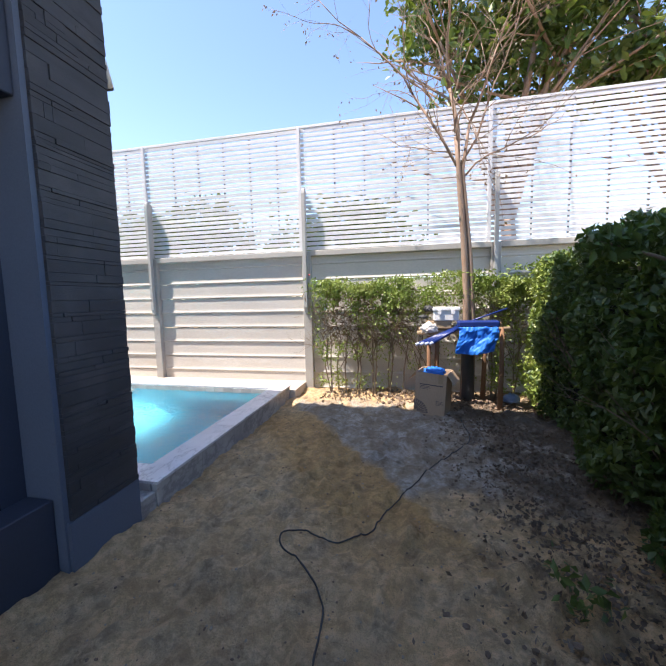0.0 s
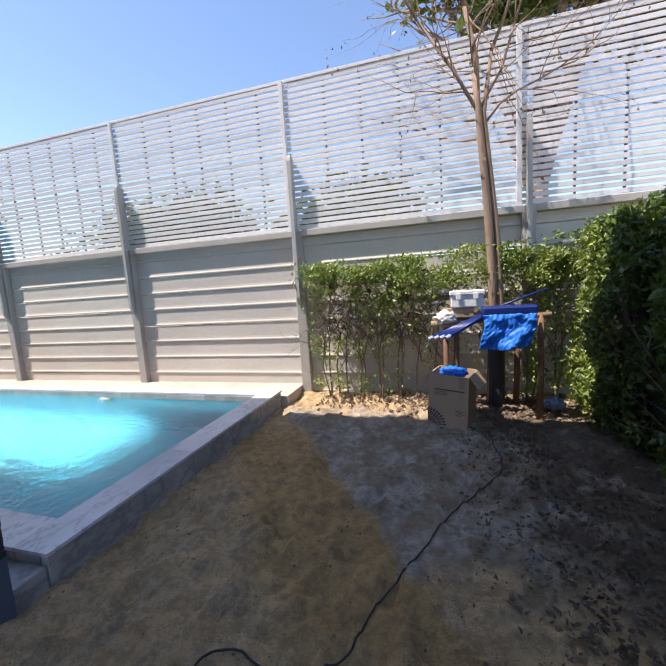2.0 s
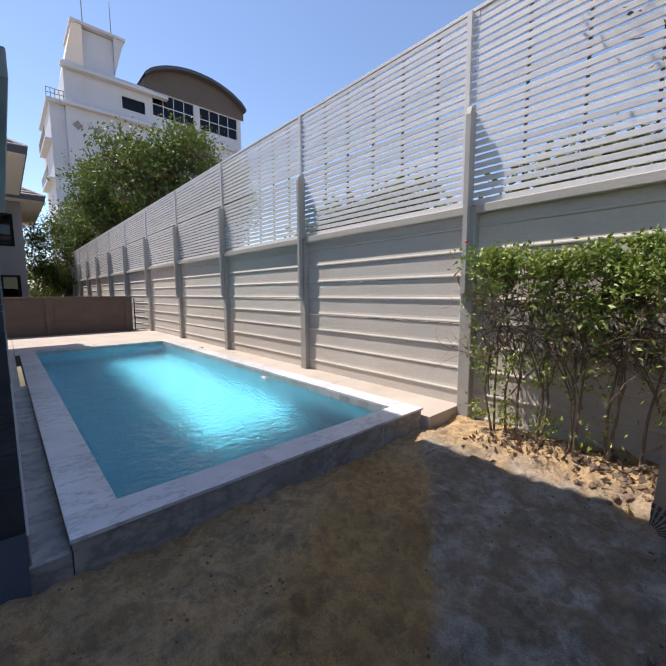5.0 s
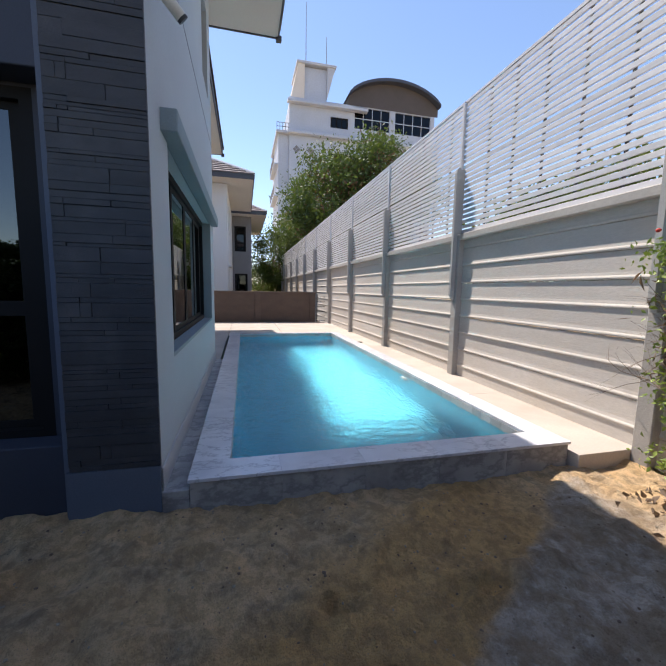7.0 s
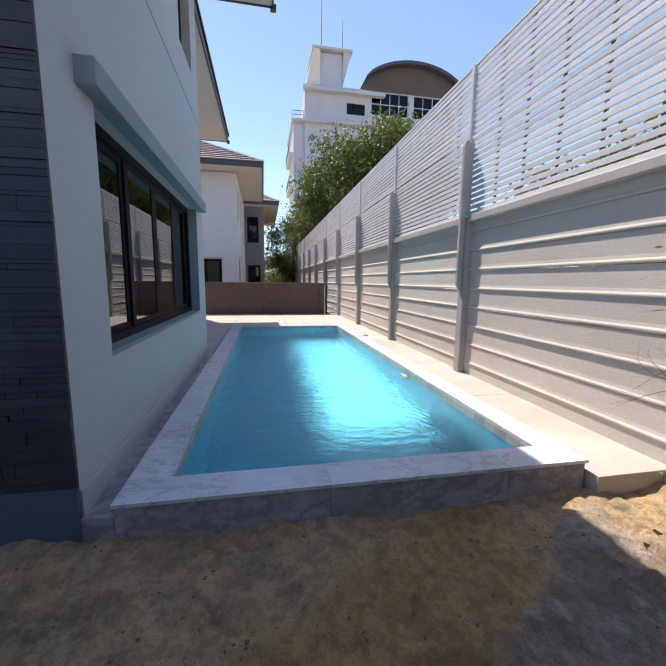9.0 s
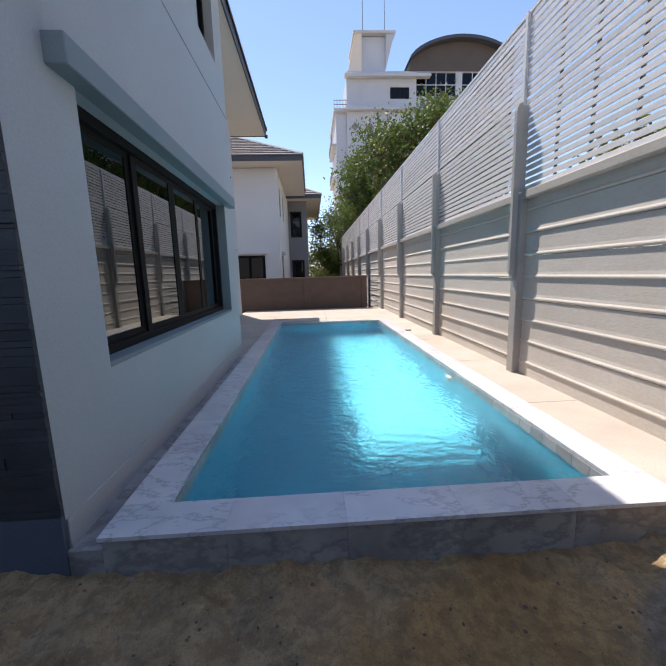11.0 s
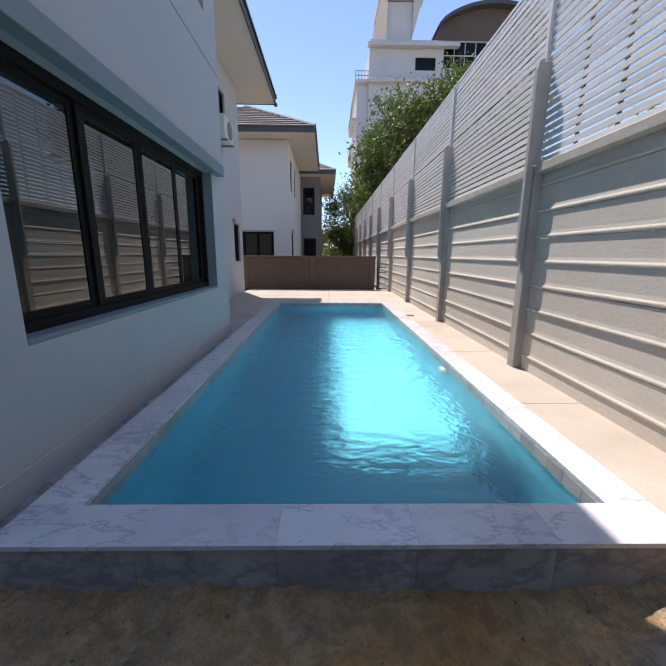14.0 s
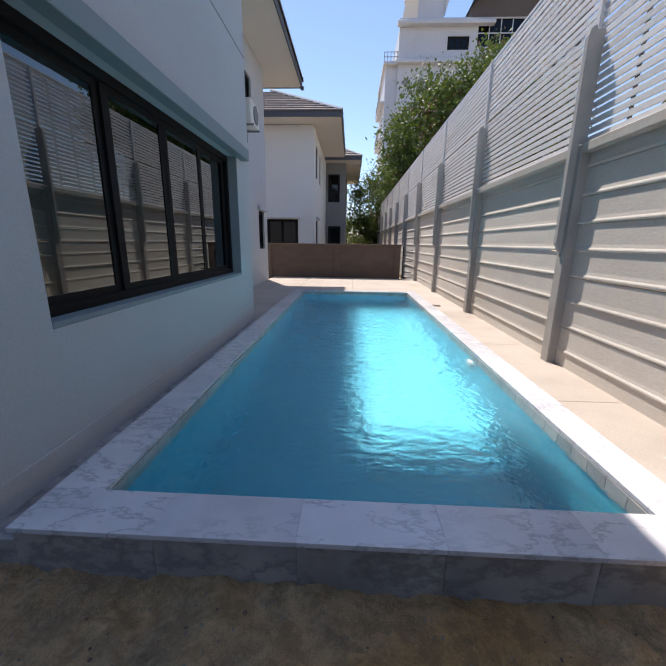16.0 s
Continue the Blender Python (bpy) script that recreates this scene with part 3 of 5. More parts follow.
screen = thing("slat_screen", "white horizontal slat screen standing on the concrete wall", "fence", -15, 6.2, 2.34, kind="structure")
ROWS_PER = 26
SP = (4.36 - 2.36) / ROWS_PER
sm = None
far = bmesh.new()
for i in range(len(FX) - 1):
    mid = (FX[i] + FX[i + 1]) / 2
    for r in range(ROWS_PER):
        z = 2.36 + SP * (r + 0.5) + (0.006 if r == 14 else -0.006 if r == 13 else 0)
        if mid < -28:
            box(far, mid - 1.5, 6.205, z - 0.029, mid + 1.5, 6.221, z + 0.029)
            continue
        m = pose(mid, 6.213 + random.uniform(-.002, .002), z, random.uniform(-2, 2), 0, 0)
        if sm is None:
            sm = part("slat", boxes((-1.497, -0.009, -0.0268, 1.497, 0.009, 0.0268), bevel=0.002), SLAT, screen)
            sm.matrix_world = m
        else:
            again("slat", sm, m).parent = screen
tagged(part("far_slats", far, SLAT, screen, "white slats running off into the distance"), kind="stuff")
um = bmm = None
for x in FX:
    if um is None:
        um = part("upright", boxes((-0.028, -0.028, 2.34, 0.028, 0.016, 4.38), bevel=0.003), SLAT, screen)
        um.matrix_world = pose(x - 0.10, 6.20, 0)
    else:
        again("upright", um, pose(x - 0.10, 6.20, 0)).parent = screen
    for j in range(1, 6):
        if x > FX[-2]:
            continue
        m = pose(x + 0.5 * j, 6.235, 0)
        if bmm is None:
            bmm = part("back_rail", boxes((-0.012, -0.012, 2.36, 0.012, 0.012, 4.34)), DARKFASCIA, screen, "dark thin upright behind the slats")
            bmm.matrix_world = m
        else:
            again("back_rail", bmm, m).parent = screen
top = part("top_rail", boxes((FX[0], 6.198, 4.358, FX[-1], 6.228, 4.40), bevel=0.004), SLAT, screen)
part("bottom_rail", boxes((FX[0], 6.20, 2.341, FX[-1], 6.226, 2.356), bevel=0.004), SLAT, screen)
bpy.context.view_layer.update()
for o in screen.children:
    o.matrix_parent_inverse = screen.matrix_world.inverted()

# steel channels that brace the screen against the posts
bm = bmesh.new()
cs = [(-0.026, 0.0), (-0.026, -0.07), (0.026, -0.07), (0.026, 0.0), (0.02, 0.0), (0.02, -0.064), (-0.02, -0.064), (-0.02, 0.0)]
rings = []
for z, k in ((1.30, 0.25), (1.40, 1.0), (3.28, 1.0), (3.34, 0.8), (3.365, 0.35)):
    rings.append([bm.verts.new((x, y * k if y else 0.0, z)) for x, y in cs])
for a, b in zip(rings, rings[1:]):
    for j in range(8):
        bm.faces.new((a[j], a[(j + 1) % 8], b[(j + 1) % 8], b[j]))
bm.faces.new(rings[0][::-1])
bm.faces.new(rings[-1])
bmesh.ops.recalc_face_normals(bm, faces=bm.faces[:])
box(bm, -0.012, -0.0005, 2.36, 0.012, 0.082, 3.34)
brace = None
for x in FX:
    m = pose(x - 0.01, 6.118, 0)
    if brace is None:
        brace = tagged(part("steel_brace", bm, STEEL), "grey steel channel bracing the screen on a post", "brace", group="fence braces")
        brace.matrix_world = m
    else:
        copy_thing(brace, m)

# ---- own house ----
house = thing("house", "white two-storey house with slate-clad corner pier and dark hip roof", "house", -5, 0, 0)
HX0, HX1, HY = -6.36, -1.715, 2.28
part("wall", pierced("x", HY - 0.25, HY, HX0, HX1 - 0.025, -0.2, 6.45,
                     [(-5.76, -2.30, 0.92, 2.49), (-5.85, -5.05, 4.45, 5.75)]), PLASTER_SHADED, house, "white painted plaster wall")
part("wall", pierced("y", -2.135, -1.985, -8, 1.728, -0.2, 6.45, [(-2.6, 1.59, 0.42, 2.6)]), NAVY, house, "blue-grey painted wall")
part("wall", boxes((HX0, -8, -0.2, HX0 + 0.2, HY - 0.25, 6.45)), PLASTER_SHADED, house)
part("wall", boxes((HX0 + 0.2, -8, -0.2, -2.135, -7.8, 6.45)), PLASTER_SHADED, house)
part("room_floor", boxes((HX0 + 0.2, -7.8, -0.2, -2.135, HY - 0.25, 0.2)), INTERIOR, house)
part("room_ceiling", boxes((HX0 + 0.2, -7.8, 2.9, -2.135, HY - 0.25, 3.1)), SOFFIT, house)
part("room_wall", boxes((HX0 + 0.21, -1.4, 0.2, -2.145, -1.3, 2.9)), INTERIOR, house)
part("wall_groove", boxes((HX0, HY, 3.90, HX1 - 0.003, HY + 0.003, 3.914)), GREYWALL, house)
part("plinth", boxes((HX0 + 0.0, HY, -0.2, HX1 - 0.026, HY + 0.012, 0.26), bevel=0.004), PLASTER_SHADED, house, "plaster plinth with a fine shadow line")
pier = part("pier", boxes((-1.9850, 1.765, 0.29, -1.7430, HY - 0.255, 6.45)), GREYPAINT, house, "corner pier clad in dark slate strips")
part("pier_plinth", boxes((-1.9850, 1.745, -0.2, -1.7395, HY - 0.254, 0.29), (-1.7395, 1.745, -0.2, -1.7110, HY - 0.001, 0.29)), GREYPAINT, house, "blue-grey painted plinth")
part("pier_side", boxes((-2.0150, 1.730, -0.2, -1.7350, 1.763, 6.45)), GREYPAINT, house)
z = 0.292
while z < 6.4:
    h = random.choice((0.022, 0.03, 0.035, 0.05, 0.07, 0.085, 0.04))
    cuts = [1.763] + sorted(random.sample([1.83, 1.88, 1.94, 2.0, 2.07, 2.14], random.choice((0, 1, 1, 2)))) + [HY + 0.002]
    for a, b in zip(cuts, cuts[1:]):
        part("slate_strip", boxes((-1.7395, a + 0.001, z + 0.001, -1.7120 + random.uniform(-0.006, 0.005), b - 0.001, z + h - 0.0005), bevel=0.0015), SLATE, pier)
    z += h
part("sill_wall", boxes((-1.9830, -2.7, -0.2, -1.7950, 1.728, 0.44), bevel=0.006), NAVY, house, "dark blue-grey sill wall under the window")
part("lintel", boxes((-1.9830, -2.7, 2.62, -1.7750, 1.728, 3.3), bevel=0.006), NAVY, house, "deep blue-grey lintel box over the window")


def window(parent, axis, at, u0, u1, z0, z1, leaves_n, glass, out=1, transom=None, fw=0.07):
    """A dark aluminium window: outer frame, leaves with stiles, and a pane in each."""
    def b(a0, a1, c0, c1, d0, d1):
        lo, hi = sorted((at + out * d0, at + out * d1))
        return (a0, lo, c0, a1, hi, c1) if axis == "x" else (lo, a0, c0, hi, a1, c1)
    win = part("window", boxes(b(u0, u1, z0, z0 + fw, -0.06, 0.05), b(u0, u1, z1 - fw, z1, -0.06, 0.05),
                               b(u0, u0 + fw, z0 + fw, z1 - fw, -0.06, 0.05), b(u1 - fw, u1, z0 + fw, z1 - fw, -0.06, 0.05)), BLACKALU, parent, "black aluminium sliding window")
    w = (u1 - u0 - 2 * fw) / leaves_n
    for i in range(leaves_n):
        a0, a1 = u0 + fw + w * i - (0.02 if i else 0), u0 + fw + w * (i + 1)
        s = 0.0 if i in (0, leaves_n - 1) else 0.022
        zz = [(z0 + fw, z1 - fw)] if transom is None else [(z0 + fw, transom), (transom, z1 - fw)]
        for c0, c1 in zz:
            part("sash", boxes(b(a0, a1, c0, c0 + 0.05, s - 0.02, s), b(a0, a1, c1 - 0.045, c1, s - 0.02, s),
                               b(a0, a0 + 0.08, c0 + 0.05, c1 - 0.045, s - 0.02, s), b(a1 - 0.08, a1, c0 + 0.05, c1 - 0.045, s - 0.02, s)), BLACKALU, win)
            part("pane", boxes(b(a0 + 0.063, a1 - 0.063, c0 + 0.048, c1 - 0.043, s - 0.013, s - 0.007)), glass, win, "tinted reflecting glass")
    return win


window(house, "x", 2.11, -5.76, -2.30, 0.92, 2.49, 4, GLASS)
window(house, "x", 2.11, -5.85, -5.05, 4.45, 5.75, 1, GLASS)
window(house, "y", -2.035, -2.6, 1.59, 0.42, 2.6, 3, GLASS, 1, 1.28)
part("window_sill", boxes((-5.76, 2.11, 0.895, -2.30, HY + 0.004, 0.93), bevel=0.004), HOODPAINT, house)
hood = part("window_hood", boxes((-6.02, HY - 0.02, 2.48, -2.07, HY + 0.11, 2.63), bevel=0.006), HOODPAINT, house, "teal-grey projecting hood over the window")
part("jamb_lining", boxes((-5.762, 2.11, 0.925, -5.745, HY + 0.004, 2.478)), HOODPAINT, house)

# rear wing, set back from the pool
WY = 1.04
part("wall", pierced("x", WY - 0.22, WY, -13.0, HX0, -0.2, 6.45, [(-12.6, -11.9, 1.15, 2.3), (-11.5, -10.7, 4.75, 5.65)]), PLASTER_SHADED, house, "white painted rear wing wall")
part("wall", boxes((-13.0, -8, -0.2, -12.8, WY - 0.22, 6.45)), PLASTER_SHADED, house)
part("wall", boxes((-12.8, -8, -0.2, HX0, -7.8, 6.45)), PLASTER_SHADED, house)
window(house, "x", WY - 0.1, -12.6, -11.9, 1.15, 2.3, 1, GLASS)
window(house, "x", WY - 0.1, -11.5, -10.7, 4.75, 5.65, 2, GLASS)
part("window_hood", boxes((-12.75, WY, 2.3, -11.75, WY + 0.10, 2.42), bevel=0.006), PLASTER_SHADED, house)


def hip_roof(parent, x0, x1, y0, y1, z, slope, fascia=0.2, label="dark tiled hip roof", courses=0.34):
    """Soffit, fascia and four tiled slopes laid in stepped courses."""
    part("soffit", boxes((x0 + 0.03, y0 + 0.03, z, x1 - 0.03, y1 - 0.03, z + 0.03)), SOFFIT, parent, "cream soffit")
    part("fascia", boxes((x0, y0, z - 0.02, x1, y0 + 0.03, z + fascia), (x0, y1 - 0.03, z - 0.02, x1, y1, z + fascia),
                         (x0, y0 + 0.03, z - 0.02, x0 + 0.03, y1 - 0.03, z + fascia), (x1 - 0.03, y0 + 0.03, z - 0.02, x1, y1 - 0.03, z + fascia)),
         DARKFASCIA, parent, "dark grey fascia board")
    half = min(x1 - x0, y1 - y0) / 2
    n = int(half / courses)
    ze, zr = z + fascia - 0.01, z + fascia + half * slope - 0.03
    vs = [(x0, y0, ze), (x1, y0, ze), (x1, y1, ze), (x0, y1, ze),
          (x0 + half, y0 + half, zr), (x1 - half, y0 + half, zr), (x1 - half, y1 - half, zr), (x0 + half, y1 - half, zr)]
    roof = raw("roof", vs, [(0, 1, 5, 4), (1, 2, 6, 5), (2, 3, 7, 6), (3, 0, 4, 7)], ROOFTILE, parent, label)
    for i in range(n):
        a, b = i * courses - 0.04, min(half, (i + 1) * courses)
        za, zb = z + fascia + i * courses * slope + 0.045, z + fascia + (i + 1) * courses * slope
        q = [(x0 + a, y0 + a), (x1 - a, y0 + a), (x1 - a, y1 - a), (x0 + a, y1 - a)]
        p = [(x0 + b, y0 + b), (x1 - b, y0 + b), (x1 - b, y1 - b), (x0 + b, y1 - b)]
        vs = [(*c, za) for c in q] + [(*c, zb) for c in p] + [(*c, za - 0.06) for c in q]
        fs = []
        for k in range(4):
            t = (k + 1) % 4
            fs += [(k, t, 4 + t, 4 + k), (8 + k, 8 + t, t, k)]
        raw("tile_course", vs, fs, ROOFTILE, roof)
    for sx, sy in ((0, 0), (0, 1), (1, 0), (1, 1)):
        bm = bmesh.new()
        ex, ey = (x1 if sx else x0), (y1 if sy else y0)
        dx, dy = (-half if sx else half), (-half if sy else half)
        tube(bm, [(ex, ey, z + fascia + 0.05), (ex + dx, ey + dy, z + fascia + 0.07 + half * slope)], 0.07, 6)
        part("ridge_cap", bm, PLASTER_FAR if label.startswith("brown") else ROOFTILE, roof)
    return roof


hip_roof(house, -7.25, -0.45, -9.1, 3.55, 6.43, 0.6)
hip_roof(house, -14.25, -7.27, -9.1, 2.10, 6.43, 0.6)
for x, y in ((-7.24, 3.54), (-14.24, 2.09)):
    part("gutter_end", boxes((x - 0.06, y - 0.05, 6.37, x + 0.04, y + 0.06, 6.47), bevel=0.01), DARKFASCIA, house)

# camera on the pier
cctv = thing("security_camera", "white bullet security camera on a wall bracket", "camera", -1.855, HY, 3.170)
bm = bmesh.new()
bmesh.ops.create_cone(bm, cap_ends=True, segments=20, radius1=0.055, radius2=0.05, depth=0.03, matrix=pose(-1.855, HY + 0.016, 3.190, 90))
part("base", bm, WHITEPLASTIC, cctv, "", True)
bm = bmesh.new()
tube(bm, [(-1.855, HY + 0.02, 3.190), (-1.855, HY + 0.07, 3.180), (-1.845, HY + 0.10, 3.160)], 0.013, 8)
part("bracket", bm, WHITEPLASTIC, cctv, "", True)
bm = bmesh.new()
tube(bm, [(-1.815, HY + 0.07, 3.180), (-1.825, HY + 0.08, 3.165), (-1.875, HY + 0.18, 3.070)], [0.03, 0.036, 0.036], 12)
part("barrel", bm, WHITEPLASTIC, cctv, "", True)
bm = bmesh.new()
tube(bm, [(-1.874, HY + 0.178, 3.072), (-1.881, HY + 0.192, 3.058)], 0.034, 12)
part("lens", bm, BLACKRUBBER, cctv, "black lens face")
part("junction_box", boxes((-1.845, HY, 3.290, -1.775, HY + 0.05, 3.380), bevel=0.01), WHITEPLASTIC, cctv)
bm = bmesh.new()
tube(bm, [(-1.810, HY + 0.03, 3.290), (-1.815, HY + 0.05, 3.240), (-1.845, HY + 0.03, 3.200)], 0.008, 6)
part("cable", bm, WHITEPLASTIC, cctv)

# air conditioner on the rear wing
ac = thing("air_conditioner", "cream outdoor air conditioner unit on wall brackets", "air conditioner", -10.52, WY, 4.18)
part("case", boxes((-10.97, WY + 0.05, 4.20, -10.17, WY + 0.32, 4.75), bevel=0.015), WHITEPLASTIC, ac)
bm = bmesh.new()
bmesh.ops.create_cone(bm, cap_ends=True, segments=24, radius1=0.22, radius2=0.2, depth=0.03, matrix=pose(-10.64, WY + 0.325, 4.48, 90))
part("fan_grille", bm, GREYWALL, ac)
for x in (-10.87, -10.27):
    part("bracket", boxes((x - 0.02, WY, 4.16, x + 0.02, WY + 0.36, 4.20), (x - 0.02, WY, 3.93, x + 0.02, WY + 0.03, 4.16)), GREYWALL, ac)

# ---- brown boundary wall ----
bwall = thing("boundary_wall", "low brown rendered boundary wall behind the terrace", "wall", -14.3, 3, 0, kind="structure")
part("panel", boxes((-14.32, -3, -0.2, -14.22, 5.70, 1.26)), BROWNWALL, bwall)
part("coping", boxes((-14.36, -3, 1.26, -14.18, 5.73, 1.33), bevel=0.008), BROWNWALL, bwall)
for y in (0.8, 3.35, 5.6):
    part("pilaster", boxes((-14.36, y - 0.11, -0.2, -14.18, y + 0.11, 1.26), bevel=0.008), BROWNWALL, bwall)
for i in range(6):
    tagged(part("rod", boxes((-14.29, 5.80, 0.12 + 0.2 * i, -14.26, 6.16, 0.14 + 0.2 * i)), BLACKALU, bwall), "dark steel rod closing the gap")
part("rod", boxes((-14.29, 5.80, 0.09, -14.26, 5.83, 1.25)), BLACKALU, bwall)

# ---- neighbour's house ----
nb = thing("neighbour_house", "white two-storey neighbouring house with brown tiled hip roof", "house", -22, 0, 0)
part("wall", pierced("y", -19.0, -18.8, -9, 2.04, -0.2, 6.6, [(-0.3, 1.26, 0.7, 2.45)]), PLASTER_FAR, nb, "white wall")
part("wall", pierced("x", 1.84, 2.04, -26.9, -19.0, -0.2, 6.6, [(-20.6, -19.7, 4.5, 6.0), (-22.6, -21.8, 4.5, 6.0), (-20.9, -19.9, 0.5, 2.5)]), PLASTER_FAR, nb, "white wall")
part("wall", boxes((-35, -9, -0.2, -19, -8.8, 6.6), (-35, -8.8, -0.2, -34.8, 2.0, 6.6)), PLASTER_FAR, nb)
part("bay", pierced("y", -27.2, -27.0, 2.05, 3.40, -0.2, 6.6, [(2.2, 3.0, 4.1, 5.9), (2.2, 3.1, 0.4, 2.5)]), GREYWALL, nb, "grey painted bay")
part("bay_side", boxes((-34.8, 3.20, -0.2, -27.2, 3.40, 6.6)), GREYWALL, nb)
window(nb, "y", -18.9, -0.3, 1.26, 0.7, 2.45, 2, DARKGLASS)
window(nb, "x", 1.95, -20.6, -19.7, 4.5, 6.0, 1, DARKGLASS)
window(nb, "x", 1.95, -22.6, -21.8, 4.5, 6.0, 1, DARKGLASS)
window(nb, "x", 1.95, -20.9, -19.9, 0.5, 2.5, 1, DARKGLASS)
window(nb, "y", -27.1, 2.2, 3.0, 4.1, 5.9, 1, DARKGLASS, 1, 4.7)
window(nb, "y", -27.1, 2.2, 3.1, 0.4, 2.5, 1, DARKGLASS)
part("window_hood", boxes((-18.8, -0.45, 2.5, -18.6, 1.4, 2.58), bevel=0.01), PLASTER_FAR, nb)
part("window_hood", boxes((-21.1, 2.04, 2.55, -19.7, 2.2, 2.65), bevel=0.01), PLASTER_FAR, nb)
hip_roof(nb, -25.4, -17.7, -10, 3.35, 6.63, 0.55, 0.22, "brown tiled hip roof with pale ridge caps")
hip_roof(nb, -36, -25.9, -10, 4.43, 6.6, 0.55, 0.22, "brown tiled hip roof with pale ridge caps")
# unseen dark block added behind the windows as indoor shade
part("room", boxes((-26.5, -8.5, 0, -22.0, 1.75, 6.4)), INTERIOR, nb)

# ---- office block ----
bk = thing("apartment_building", "white multi-storey building with roof tower and curved dark roof", "building", -56, 20, 0)
part("wall", pierced("y", -50.4, -50.0, 8.9, 30.0, 0, 26.62, [(14.5, 17.0, 23.4, 24.8), (17.9, 23.1, 23.7, 26.5), (23.9, 29.4, 23.7, 26.5), (14.4, 17.2, 18.6, 20.2), (19.0, 22.0, 18.6, 20.2)]), OFFICE_SHADED, bk, "white rendered front")
part("wall", boxes((-66, 8.9, 0, -50.4, 9.2, 25.6), (-66, 29.7, 0, -50.4, 30.0, 26.0), (-66, 9.2, 0, -65.7, 29.7, 26.0)), OFFICE_SHADED, bk)
part("flat_roof", boxes((-66, 9.2, 25.5, -50.4, 29.7, 25.9)), OFFICE_SHADED, bk)
part("ledge", boxes((-50, 8.6, 21.9, -49.3, 17.6, 22.3), bevel=0.05), OFFICE_SHADED, bk)
part("ledge", boxes((-50, 8.6, 25.7, -49.2, 19.6, 26.1), bevel=0.05), OFFICE_SHADED, bk)
part("ledge", boxes((-50, 17.8, 21.9, -49.5, 30.2, 22.3), bevel=0.05), OFFICE_SHADED, bk)
part("annex", boxes((-60, 7.5, 0, -50.5, 8.88, 22.0)), OFFICE_SHADED, bk, "lower white side bay")
part("annex_roof", boxes((-60, 7.2, 22.0, -49.9, 8.95, 22.3)), OFFICE_SHADED, bk)
for z0 in (18.3, 14.2):
    bal = part("balcony", boxes((-58, 6.9, z0 - 0.2, -50.6, 7.5, z0)), OFFICE_SHADED, bk)
    for k in range(5):
        part("rail", boxes((-58, 6.9, z0 + 0.25 + k * 0.22, -50.6, 6.95, z0 + 0.3 + k * 0.22)), GREYWALL, bal)
rl = part("roof_railing", boxes((-50.2, 7.25, 23.3, -50.14, 8.9, 23.36), (-50.2, 7.25, 22.8, -50.14, 8.9, 22.86)), GREYWALL, bk)
for k in range(5):
    part("baluster", boxes((-50.2, 7.25 + 0.38 * k, 22.3, -50.14, 7.31 + 0.38 * k, 23.3)), GREYWALL, rl)
for y, z in ((9.9, 20.1), (11.8, 20.1), (9.9, 14.8), (11.8, 14.8)):
    for dy, dz in ((0, .27), (0, -.27), (.27, 0), (-.27, 0)):
        bm = bmesh.new()
        bmesh.ops.create_cube(bm, size=1, matrix=pose(-49.98, y + dy, z + dz, 45) @ Matrix.Diagonal((0.08, 0.34, 0.34, 1)))
        part("vent_tile", bm, GREYWALL, bk)
# tower with flared cap
bm = bmesh.new()
lo = [bm.verts.new(v) for v in ((-50.2, 10.9, 26), (-50.2, 13.9, 26), (-55, 13.9, 26), (-55, 10.9, 26))]
hi = [bm.verts.new(v) for v in ((-50.2, 10.9, 30.6), (-50.2, 13.9, 30.6), (-55, 13.9, 30.6), (-55, 10.9, 30.6))]
for i in range(4):
    bm.faces.new((lo[i], lo[(i + 1) % 4], hi[(i + 1) % 4], hi[i]))
part("tower", bm, OFFICE_SHADED, bk, "white roof tower")
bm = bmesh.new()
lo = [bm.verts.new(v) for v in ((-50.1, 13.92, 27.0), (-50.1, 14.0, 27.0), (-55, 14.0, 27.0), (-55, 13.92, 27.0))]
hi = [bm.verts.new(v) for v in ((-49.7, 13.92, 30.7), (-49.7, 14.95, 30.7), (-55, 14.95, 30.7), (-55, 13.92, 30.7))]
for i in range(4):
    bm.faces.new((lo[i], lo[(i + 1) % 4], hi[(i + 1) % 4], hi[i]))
part("tower_flare", bm, OFFICE_SHADED, bk)
bm = bmesh.new()
lo = [bm.verts.new(v) for v in ((-50.1, 9.0, 26.0), (-50.1, 10.88, 26.0), (-55, 10.88, 26.0), (-55, 9.0, 26.0))]
hi = [bm.verts.new(v) for v in ((-49.7, 10.0, 30.7), (-49.7, 10.88, 30.7), (-55, 10.88, 30.7), (-55, 10.0, 30.7))]
for i in range(4):
    bm.faces.new((lo[i], lo[(i + 1) % 4], hi[(i + 1) % 4], hi[i]))
part("tower_flare", bm, SOFFIT, bk)
part("tower_cap", boxes((-55.3, 9.8, 30.7, -49.5, 15.1, 31.0), bevel=0.03), OFFICE_SHADED, bk)
for y, h in ((11.2, 8.0), (14.0, 4.2)):
    bm = bmesh.new()
    tube(bm, [(-51, y, 30.9), (-51, y, 31 + h)], [0.06, 0.03], 6)
    part("antenna", bm, GREYWALL, bk)
